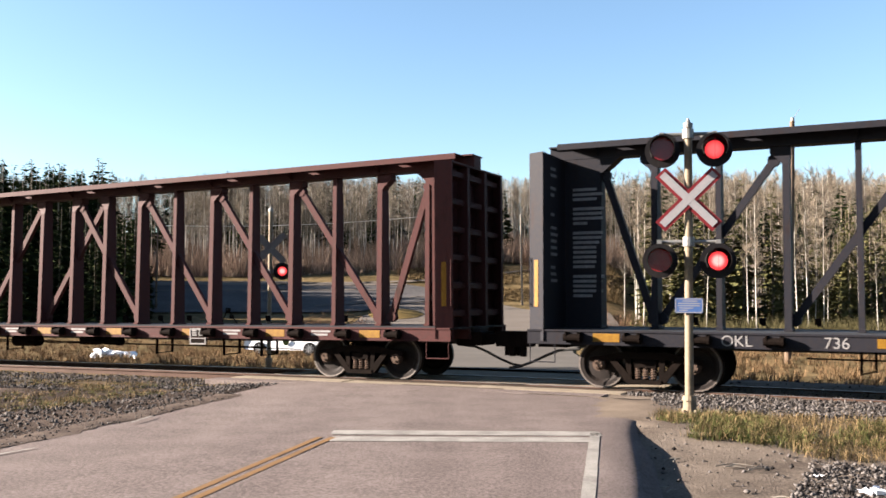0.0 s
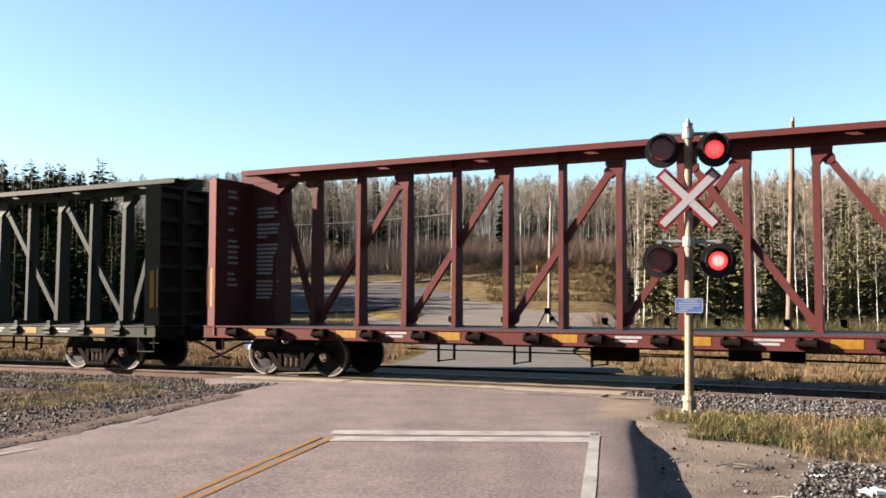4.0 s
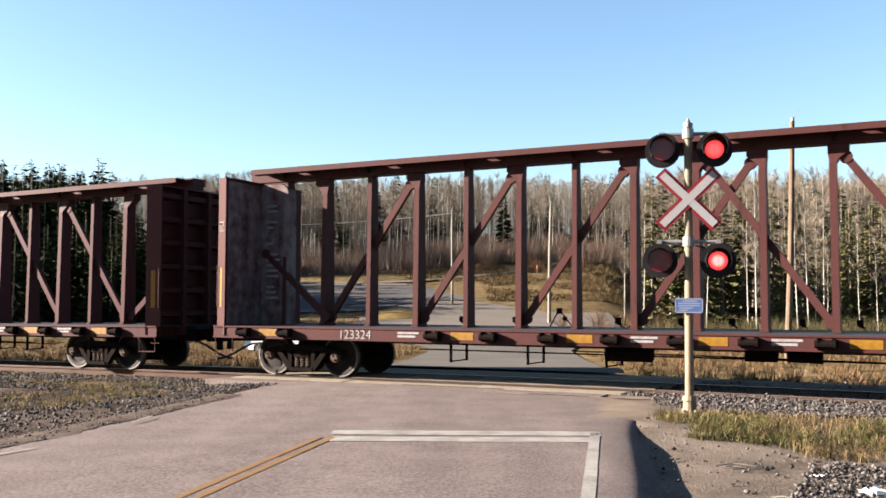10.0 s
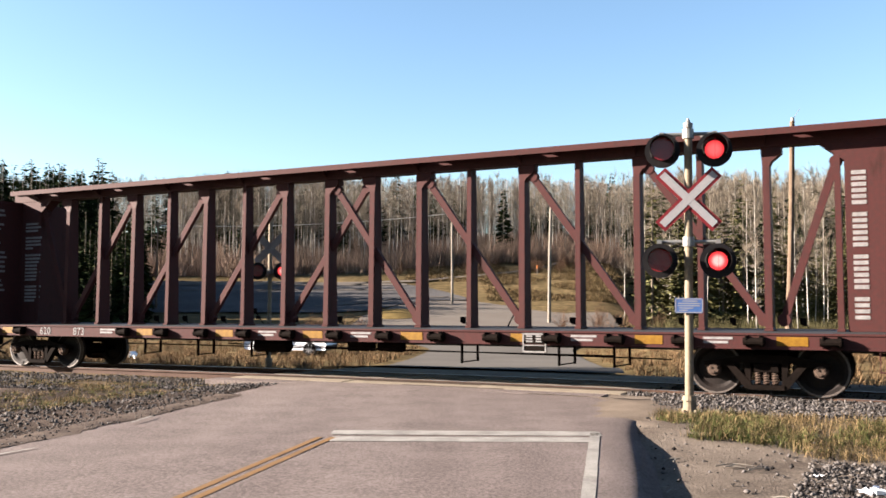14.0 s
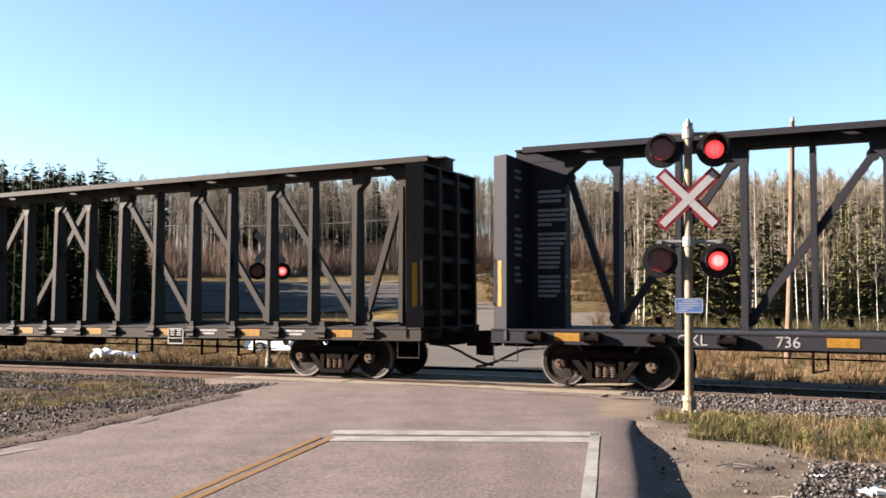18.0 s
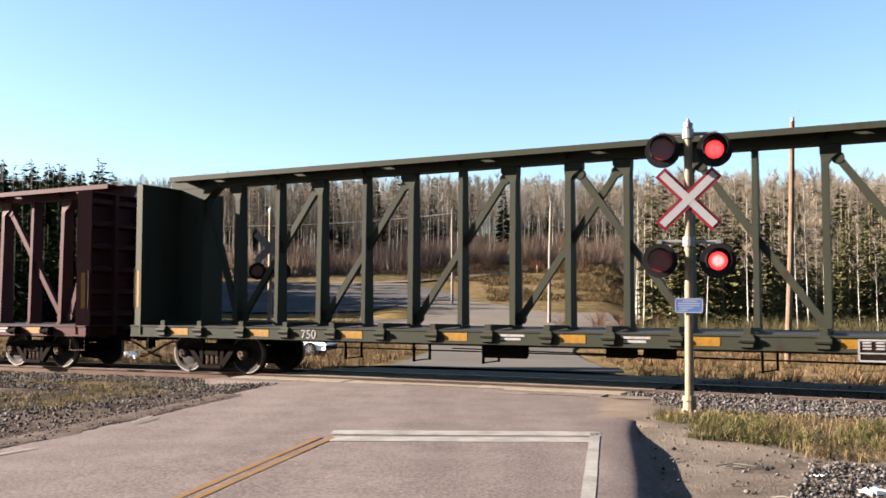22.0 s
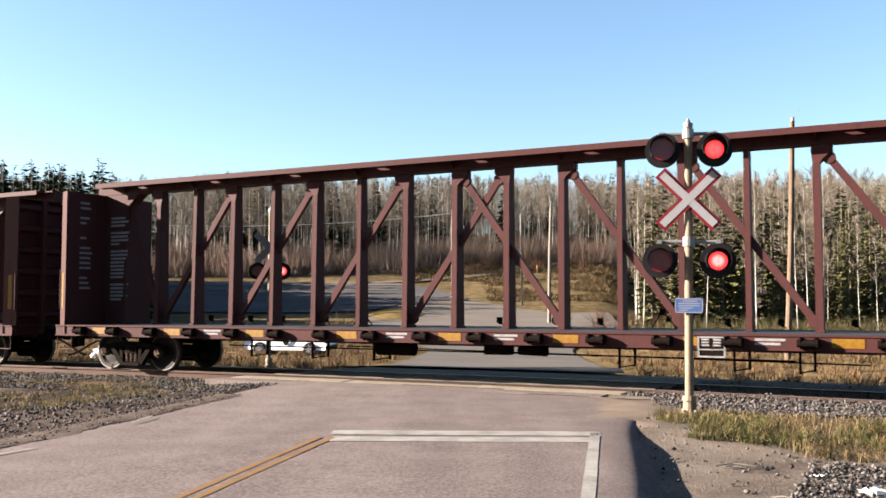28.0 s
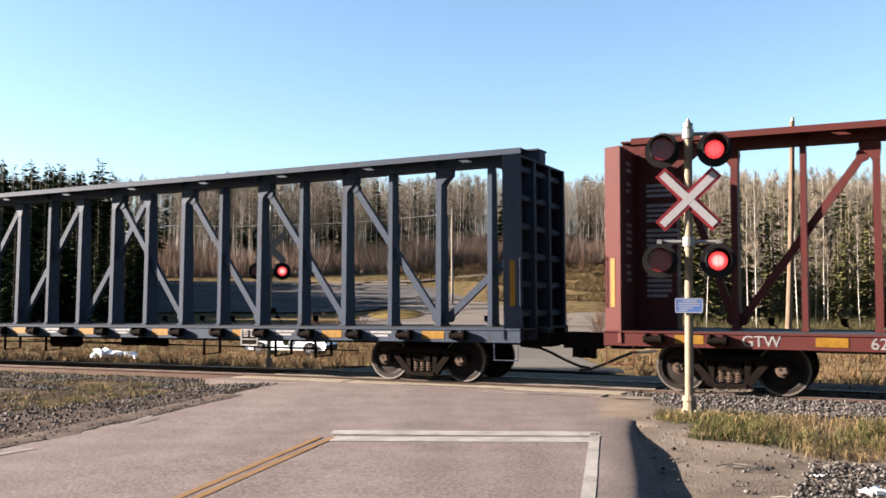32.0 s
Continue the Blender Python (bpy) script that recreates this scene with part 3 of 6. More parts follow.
road_line("edge_line_left", ((-5.4, 6.5), (-4.74, 9.8), (-4.55, 10.2)), 0.04, LINE, "faded white edge line")
road_line("edge_line_left", ((-4.2, 12.3), (-4.14, 13.0)), 0.04, LINE, "faded white edge line")

# ================= railway track =================
def build_track():
    ss = [-720, -300, -120] + [-60 + 2 * k for k in range(36)] + [60, 300, 720]
    for sign, lab in ((-1, "rusty steel rail with a polished head, near side"), (1, "rusty steel rail with a polished head, far side")):
        rings, tops = [], []
        for s in ss:
            z, d = rail_z(s), TRACK_D + sign * 0.755
            prof = ((-0.037, 0), (0.037, 0), (0.037, -0.04), (0.009, -0.055), (0.009, -0.145), (0.07, -0.165), (0.07, -0.175), (-0.07, -0.175), (-0.07, -0.165), (-0.009, -0.145), (-0.009, -0.055), (-0.037, -0.04))
            rings.append([on_track(s, d + a, z + b) for a, b in prof])
            tops.append([on_track(s, d + a, z + b) for a, b in ((-0.03, 0.004), (0.03, 0.004), (0.03, -0.006), (-0.03, -0.006))])
        bm = bmesh.new()
        ring(bm, rings)
        rail = part("rail", bm, RAIL)
        tagged(rail, lab, "rail", "rails", "structure")
        bm = bmesh.new()
        ring(bm, tops)
        part("railhead", bm, RAILTOP, rail)
    # ties
    tie = mesh_of("tie", lambda bm: box(bm, -0.11, 0.11, -1.3, 1.3, -0.19, 0), TIE_AND_SHADE)
    bed = new("tie_row")
    tagged(bed, "row of creosoted wooden ties under the rails", "railway ties", kind="structure")
    rnd = random.Random(4)
    for k in range(76):
        s = -30 + 0.53 * k
        if -13.6 < s < -4.4:
            continue
        p = on_track(s, TRACK_D + rnd.uniform(-0.05, 0.05))
        put("tie", tie, bed, pose(p.x, p.y, rail_z(s) - 0.165 + rnd.uniform(-0.01, 0.012), 0, 0, TRACK_TURN + rnd.uniform(-1.2, 1.2)))
    # planks of the level crossing
    deck = new("crossing_surface")
    tagged(deck, "weathered plank and concrete surface of the level crossing", "level crossing", kind="structure")
    for d0, d1, seg in ((15.5, 15.98, 2), (16.0, 16.1, 4), (16.12, 16.62, 3), (16.65, 16.99, 3), (17.22, 17.8, 3), (17.84, 18.44, 3), (18.72, 19.6, 3), (19.63, 20.3, 3)):
        for k in range(seg):
            s0 = -13.5 + 0.3 * (d0 - 15.5) + k * 8.9 / seg
            s1 = s0 + 8.9 / seg - 0.025
            sm = (s0 + s1) / 2
            bm = bmesh.new()
            v = box(bm, s0 - sm, s1 - sm, d0 - TRACK_D, d1 - TRACK_D, -0.16, -0.012 + rnd.uniform(-0.008, 0.006))
            # the row at 16.65 takes the dark tie colour as the near rail's shade
            part("plank", bm, ASPHALT if d0 < 15.9 else TIE_AND_SHADE if d0 < 16.05 or 16.6 < d0 < 17 else PANEL, deck, m=track_pose(sm, base=1.4))


build_track()

# ================= lumber cars =================
MID = 11.42
POSTS = [-10.38] + [-10.48 + 1.2188 * k for k in range(1, 18)]


def post_mesh(bm):
    """A tapered box post on a spread foot."""
    prof = ((0.066, 0.24, 1.12), (0.066, 0.24, 1.15), (0.052, 0.2, 1.17), (0.052, 0.135, 4.56))
    ring(bm, [[(-w, -d, z), (w, -d, z), (w, d, z), (-w, d, z)] for w, d, z in prof])


def wide_post_mesh(bm):
    """A heavier post, at the joints of the braces, flaring to a head plate."""
    prof = ((0.08, 0.08, 0.25, 1.12), (0.08, 0.08, 0.25, 1.15), (0.064, 0.064, 0.21, 1.17), (0.064, 0.064, 0.145, 4.2), (0.07, 0.11, 0.13, 4.28), (0.08, 0.21, 0.12, 4.36), (0.085, 0.28, 0.12, 4.42), (0.085, 0.28, 0.12, 4.56))
    ring(bm, [[(-l, -d, z), (r, -d, z), (r, d, z), (-l, d, z)] for l, r, d, z in prof])


def brace_mesh(dx, lo, hi):
    def fill(bm):
        beam(bm, (0, 0, hi), (dx, 0, lo), 0.14, 0.11)
        for x, z, r in ((0, hi, 0.115), (dx, lo, 0.12)):
            rod(bm, (x, -0.07, z), (x, 0.07, z), r, r, 12)
    return fill


def chord_mesh(bm):
    """The top chord: a box girder under a broad slotted top plate with turned-down lips."""
    box(bm, -MID + 0.02, MID - 0.02, -0.17, 0.17, 4.55, 4.79)
    box(bm, -MID + 0.02, MID - 0.02, -0.26, 0.26, 4.79, 4.822)
    for sy in (-1, 1):
        a, b = sorted((sy * 0.55, sy * 0.53))
        box(bm, -MID + 0.3, MID - 0.3, a, b, 4.70, 4.82)
        a, b = sorted((sy * 0.53, sy * 0.36))
        box(bm, -MID + 0.3, MID - 0.3, a, b, 4.795, 4.818)
        a, b = sorted((sy * 0.36, sy * 0.26))
        box(bm, -MID + 0.3, -MID + 1.16, a, b, 4.795, 4.818)
        x = -MID + 1.44
        while x < MID - 0.4:
            box(bm, x, min(x + 2.16, MID - 0.3), a, b, 4.795, 4.818)
            x += 2.4376
    for px in POSTS[::2]:
        plate(bm, ((-0.5, 4.79), (-0.17, 4.58), (0.17, 4.58), (0.5, 4.79)), 0, px - 0.01, px + 0.01)


def sill_mesh(bm):
    """A channel sill, web to the outside."""
    plate(bm, ((-0.03, 0.87), (-0.05, 0.87), (-0.05, 0.845), (0.12, 0.845), (0.12, 0.87), (0.0, 0.87), (0.0, 1.085), (0.12, 1.085), (0.12, 1.118), (-0.05, 1.118), (-0.05, 1.085), (-0.03, 1.085)), 0, -MID, MID)


def winch_mesh(bm):
    """A strap winch under the deck's edge: two cheeks and a drum."""
    for x in (-0.13, 0.1):
        plate(bm, ((-0.19, 1.08), (0.0, 1.08), (0.0, 0.88), (-0.1, 0.88), (-0.19, 0.96)), 0, x, x + 0.02)
    rod(bm, (-0.17, -0.12, 0.98), (0.19, -0.12, 0.98), 0.07, 0.07, 10)
    rod(bm, (0.12, -0.12, 0.98), (0.16, -0.12, 0.98), 0.1, 0.1, 10)


def strap_mesh(bm):
    """A slack tie-down strap propped on its buckle, on the deck's far edge."""
    beam(bm, (-0.22, 0.0, 1.12), (0.0, -0.02, 1.5), 0.03, 0.012)
    beam(bm, (0.3, 0.0, 1.12), (0.02, -0.02, 1.48), 0.025, 0.012)
    box(bm, -0.05, 0.06, -0.05, 0.03, 1.4, 1.53)
    box(bm, 0.08, 0.17, -0.04, 0.03, 1.25, 1.34)


def buckle_mesh(bm):
    """A dark buckle on a short leaning bar."""
    rod(bm, (0.1, 0.0, 1.115), (0.0, 0.0, 1.26), 0.014, 0.014, 6)
    box(bm, -0.07, 0.05, -0.04, 0.03, 1.2, 1.33)
    box(bm, -0.03, 0.04, -0.03, 0.02, 1.17, 1.21)


def outrigger_mesh(bm):
    """A wedge bracket on the deck, sloping out to a stub at the edge."""
    plate(bm, ((-0.25, 1.16), (-1.38, 1.12), (-1.48, 1.12), (-1.48, 1.235), (-1.36, 1.235), (-0.25, 1.2)), 0, -0.06, 0.06)
    plate(bm, ((-1.5, 1.12), (-1.44, 1.12), (-1.44, 0.86), (-1.53, 0.9)), 0, -0.1, 0.1)
    rod(bm, (-0.13, -1.52, 1.02), (0.13, -1.52, 1.02), 0.05, 0.05, 8)


def bulkhead_mesh(bm):
    """The inner plate of an end bulkhead, whose outer face looks to -x."""
    box(bm, 0.27, 0.33, -1.44, 1.44, 0.86, 4.5)


def flange_mesh(bm):
    """A side flange, bent round the bulkhead's edge."""
    plate(bm, ((0.0, 0.15), (0.33, 0.0), (0.33, 0.04), (0.02, 0.185), (0.02, 0.25), (0.0, 0.25)), 2, 0.9, 4.54)


def rib_mesh(bm):
    plate(bm, ((0.27, 0.0), (0.1, 0.05), (0.1, 0.16), (0.27, 0.21)), 1, -1.28, 1.28)


def build_bulkhead(car, sh, m):
    bk = put("bulkhead", sh("bulkhead", bulkhead_mesh), car, m)
    put("flange", sh("flange", flange_mesh), bk, pose(0, -1.48, 0))
    put("flange", sh("flange_far", lambda bm: plate(bm, ((0.0, -0.15), (0.0, -0.19), (0.33, -0.04), (0.33, 0.0)), 2, 0.9, 4.54)), bk, pose(0, 1.48, 0))
    put("cap_plate", sh("cap_plate", lambda bm: plate(bm, ((0.021, -1.29), (0.33, -1.438), (0.33, 1.438), (0.021, 1.29)), 2, 4.502, 4.54)), bk)
    for y in (-0.45, 0.45):
        put("upright", sh("upright", lambda bm: box(bm, 0.03, 0.268, -0.06, 0.06, 0.86, 4.5)), bk, pose(0, y, 0))
    for k in range(6):
        put("rib", sh("rib", rib_mesh), bk, pose(0, 0, 1.3 + 0.58 * k))


def end_panel_mesh(bm):
    plate(bm, ((0.33, 1.12), (1.06, 1.12), (1.06, 4.2), (1.5, 4.56), (0.33, 4.56)), 1, -0.16, 0.16)


def round_panel_mesh(bm):
    out = [(0.33, 1.12), (1.12, 1.12)] + [(0.9 + 0.22 * math.cos(a), 4.26 + 0.22 * math.sin(a)) for a in (0, 0.5, 1.05, 1.57)] + [(0.33, 4.48)]
    plate(bm, out, 1, -0.17, 0.17)


def gusset_mesh(bm):
    plate(bm, ((0.33, 4.3), (0.33, 4.56), (1.2, 4.56)), 1, -0.14, 0.14)


def wheel_mesh(bm):
    prof = ((0.0, -0.07), (0.09, -0.07), (0.1, -0.03), (0.3, -0.012), (0.36, -0.06), (0.45, -0.065), (0.455, 0.03), (0.485, 0.05), (0.485, 0.075), (0.36, 0.075), (0.3, 0.02), (0.1, 0.05), (0.0, 0.05))
    n = 28
    rings = [[(r * math.cos(2 * math.pi * i / n), y, r * math.sin(2 * math.pi * i / n)) for i in range(n)] for r, y in ((max(r, 0.004), y) for r, y in prof)]
    ring(bm, rings)


def rim_mesh(bm):
    n = 28
    rings = [[(r * math.cos(2 * math.pi * i / n), y, r * math.sin(2 * math.pi * i / n)) for i in range(n)] for r, y in ((0.425, -0.071), (0.457, -0.071), (0.4575, 0.028), (0.425, 0.028), (0.425, -0.071))]
    ring(bm, rings, closed=False)
    bmesh.ops.remove_doubles(bm, verts=bm.verts, dist=0.0005)


def frame_mesh(bm):
    """A cast truck side frame: bow-shaped top, sloping legs, a window for the springs."""
    t = 0.07
    plate(bm, ((-1.05, 0.5), (-1.05, 0.6), (-0.75, 0.64), (-0.42, 0.71), (0.42, 0.71), (0.75, 0.64), (1.05, 0.6), (1.05, 0.5), (0.75, 0.53), (0.4, 0.58), (-0.4, 0.58), (-0.75, 0.53)), 1, -t, t)
    for sx in (-1, 1):
        plate(bm, [(sx * a, b) for a, b in ((0.72, 0.6), (0.6, 0.62), (0.25, 0.23), (0.25, 0.13), (0.36, 0.14))][::sx], 1, -t, t)
        plate(bm, [(sx * a, b) for a, b in ((0.38, 0.6), (0.26, 0.6), (0.26, 0.15), (0.32, 0.15))][::sx], 1, -t * 0.9, t * 0.9)
    box(bm, -0.3, 0.3, -0.09, 0.09, 0.12, 0.2)


def spring_mesh(bm):
    """A coil spring."""
    rings = []
    for k in range(45):
        a = k / 8 * 2 * math.pi
        c, n = Vector((0.05 * math.cos(a), 0.05 * math.sin(a), 0.2 + 0.24 * k / 44)), Vector((math.cos(a), math.sin(a), 0))
        rings.append([c + n * 0.019 * math.cos(q) + Vector((0, 0, 0.019 * math.sin(q))) for q in (0, 1.57, 3.14, 4.71)])
    ring(bm, rings)


def cap_mesh(bm):
    rod(bm, (0, 0.08, 0), (0, -0.03, 0), 0.12, 0.12, 14)
    rod(bm, (0, -0.03, 0), (0, -0.06, 0), 0.1, 0.085, 14)
    for a in (0.5, 2.6, 4.7):
        rod(bm, (0.055 * math.cos(a), -0.055, 0.055 * math.sin(a)), (0.055 * math.cos(a), -0.08, 0.055 * math.sin(a)), 0.02, 0.02, 6)


def axle_mesh(bm):
    rod(bm, (0, -1.0, 0), (0, 1.0, 0), 0.08, 0.08, 10)


def bolster_mesh(bm):
    box(bm, -0.2, 0.2, -1.06, 1.06, 0.43, 0.56)
    box(bm, -0.28, 0.28, -0.5, 0.5, 0.5, 0.76)
    rod(bm, (0, 0, 0.7), (0, 0, 0.86), 0.2, 0.2, 12)
    for x in (-0.5, 0.5):
        box(bm, x - 0.06, x + 0.06, -0.9, 0.9, 0.3, 0.4)


def build_truck(car, x):
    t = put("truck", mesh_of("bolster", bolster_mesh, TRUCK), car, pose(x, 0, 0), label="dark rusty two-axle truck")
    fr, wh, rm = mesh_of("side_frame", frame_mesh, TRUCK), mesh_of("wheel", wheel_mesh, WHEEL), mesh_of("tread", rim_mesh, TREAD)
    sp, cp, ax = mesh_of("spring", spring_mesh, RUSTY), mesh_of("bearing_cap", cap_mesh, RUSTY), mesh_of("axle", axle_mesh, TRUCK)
    for sy in (-1, 1):
        put("side_frame", fr, t, pose(0, sy * 0.99, 0))
        for k in (-1, 0, 1):
            put("spring", sp, t, pose(k * 0.145, sy * 0.98, 0))
        for sx in (-1, 1):
            put("bearing_cap", cp, t, pose(sx * 0.89, sy * 1.02, 0.46, 0, 0, 0 if sy < 0 else 180))
            put("wheel", wh, t, pose(sx * 0.89, sy * 0.765, 0.46, 0, 0, 0 if sy < 0 else 180))
            put("tread", rm, t, pose(sx * 0.89, sy * 0.765, 0.46, 0, 0, 0 if sy < 0 else 180))
    for sx in (-1, 1):
        put("axle", ax, t, pose(sx * 0.89, 0, 0.46))
    return t


def coupler_mesh(bm):
    box(bm, -0.86, 0.0, -0.1, 0.1, 0.76, 0.96)
    box(bm, -0.98, -0.55, -0.19, 0.19, 0.7, 1.02)
    box(bm, -0.3, 0.3, -0.32, 0.32, 0.72, 1.0)
    for x, y in ((-0.9, 0.1), (-0.7, -0.12)):
        box(bm, x - 0.05, x + 0.05, y - 0.06, y + 0.06, 0.5, 0.74)


def hose_mesh(bm):
    pts = [(0.25, -0.35, 0.66), (0.0, -0.36, 0.56), (-0.3, -0.34, 0.42), (-0.62, -0.32, 0.3), (-0.84, -0.3, 0.27)]
    for a, b in zip(pts, pts[1:]):
        rod(bm, a, b, 0.028, 0.028, 7)
    rod(bm, (0.25, -0.35, 0.66), (0.7, -0.35, 0.7), 0.025, 0.025, 7)


def stirrup_mesh(bm):
    """A sill step at the car's corner."""
    for x in (0.05, 0.55):
        rod(bm, (x, -1.44, 0.88), (x, -1.44, 0.49), 0.01, 0.01, 6)
    rod(bm, (0.04, -1.44, 0.5), (0.56, -1.44, 0.5), 0.012, 0.012, 6)


def handle_mesh(bm):
    rod(bm, (0.02, -1.375, 2.5), (0.02, -1.375, 1.55), 0.012, 0.012, 6)
    for z in (1.6, 2.45):
        rod(bm, (0.02, -1.38, z), (0.02, -1.33, z), 0.012, 0.012, 6)


def gear_mesh(bm):
    """Brake rods, hangers, reservoir and valve under the deck."""
    rod(bm, (-6.5, -0.6, 0.66), (6.2, -0.6, 0.62), 0.016, 0.016, 6)
    rod(bm, (-3.0, -0.9, 0.72), (7.4, -0.9, 0.6), 0.014, 0.014, 6)
    for x in (-5.6, -3.9, -2.3, 3.1, 5.2, 6.3):
        box(bm, x - 0.02, x + 0.02, -0.93, -0.88, 0.42, 0.86)
        box(bm, x + 0.2, x + 0.24, -0.63, -0.58, 0.45, 0.86)
        rod(bm, (x, -0.9, 0.44), (x + 0.22, -0.6, 0.47), 0.014, 0.014, 6)


def tank_mesh(bm):
    rod(bm, (-2.4, -0.55, 0.68), (-1.5, -0.55, 0.68), 0.16, 0.16, 14)


def valve_mesh(bm):
    box(bm, 0.2, 0.75, -0.7, -0.4, 0.6, 0.86)


def cylinder_mesh(bm):
    rod(bm, (0.9, -0.5, 0.7), (1.5, -0.5, 0.7), 0.1, 0.12, 12)


def slab_mesh(bm):
    box(bm, -MID, MID, -1.4, 1.4, 1.08, 1.115)
    box(bm, -MID - 0.1, MID + 0.1, -0.2, 0.2, 0.74, 1.08)
    for k in range(10):
        x = -9.9 + 2.2 * k
        plate(bm, ((-1.4, 1.08), (1.4, 1.08), (0.3, 0.8), (-0.3, 0.8)), 0, x - 0.02, x + 0.02)


def bars(rows, pitch, height, x0, z0):
    """Unreadable stencilled lines: one bar a line, of the given lengths."""
    def fill(bm):
        for k, ln in enumerate(rows):
            if ln:
                box(bm, x0, x0 + ln, -0.004, 0.0, z0 - k * pitch - height, z0 - k * pitch)
    return fill


BLOCK = bars((0.5, 0.62, 0.5, 0, 0.66, 0.6, 0.62, 0.3, 0, 0.62, 0.6, 0.55, 0.58, 0.5, 0.6, 0.5, 0.45, 0, 0.65, 0.6, 0.5, 0.62, 0.4), 0.098, 0.058, 0.0, 3.95)
COLUMN = bars((0.3, 0.34, 0, 0.3, 0.2, 0, 0, 0.2, 0, 0.34, 0.4, 0.34, 0.36, 0.36, 0, 0.25, 0.3, 0.36), 0.13, 0.06, 0.0, 4.3)
UPRIGHT = bars((0.5, 0.62, 0.62, 0, 0.6, 0.62, 0.42, 0, 0.62, 0.6, 0.6, 0.62, 0.58, 0.6, 0.56, 0, 0.62, 0.6, 0.58, 0.6, 0.46), 0.118, 0.07, 0.0, 3.95)
NARROW = bars([0.24 if k % 7 != 6 else 0 for k in range(25)], 0.108, 0.07, 0.06, 4.0)
SILL_TEXT = {}


def frame_plate_mesh(bm):
    """A white-framed consolidated stencil board below the sill."""
    for a, b, c, d in ((-0.24, 0.24, 1.04, 1.07), (-0.24, 0.24, 0.7, 0.73), (-0.24, -0.21, 0.7, 1.07), (0.21, 0.24, 0.7, 1.07), (-0.24, 0.24, 0.83, 0.85)):
        box(bm, a, b, -0.012, 0.0, c, d)
    for z in (0.9, 0.95, 1.0):
        box(bm, -0.17, -0.04, -0.01, 0.0, z, z + 0.03)
        box(bm, 0.03, 0.16, -0.01, 0.0, z, z + 0.03)


def backing_mesh(bm):
    box(bm, -0.245, 0.245, 0.0, 0.02, 0.695, 1.075)


def clearance_mesh(bm):
    """The thin square outline of a clearance mark."""
    for a, b, c, d in ((-0.11, 0.11, 0.095, 0.11), (-0.11, 0.11, -0.11, -0.095), (-0.11, -0.095, -0.095, 0.095), (0.095, 0.11, -0.095, 0.095)):
        box(bm, a, b, -0.003, 0.0, c, d)


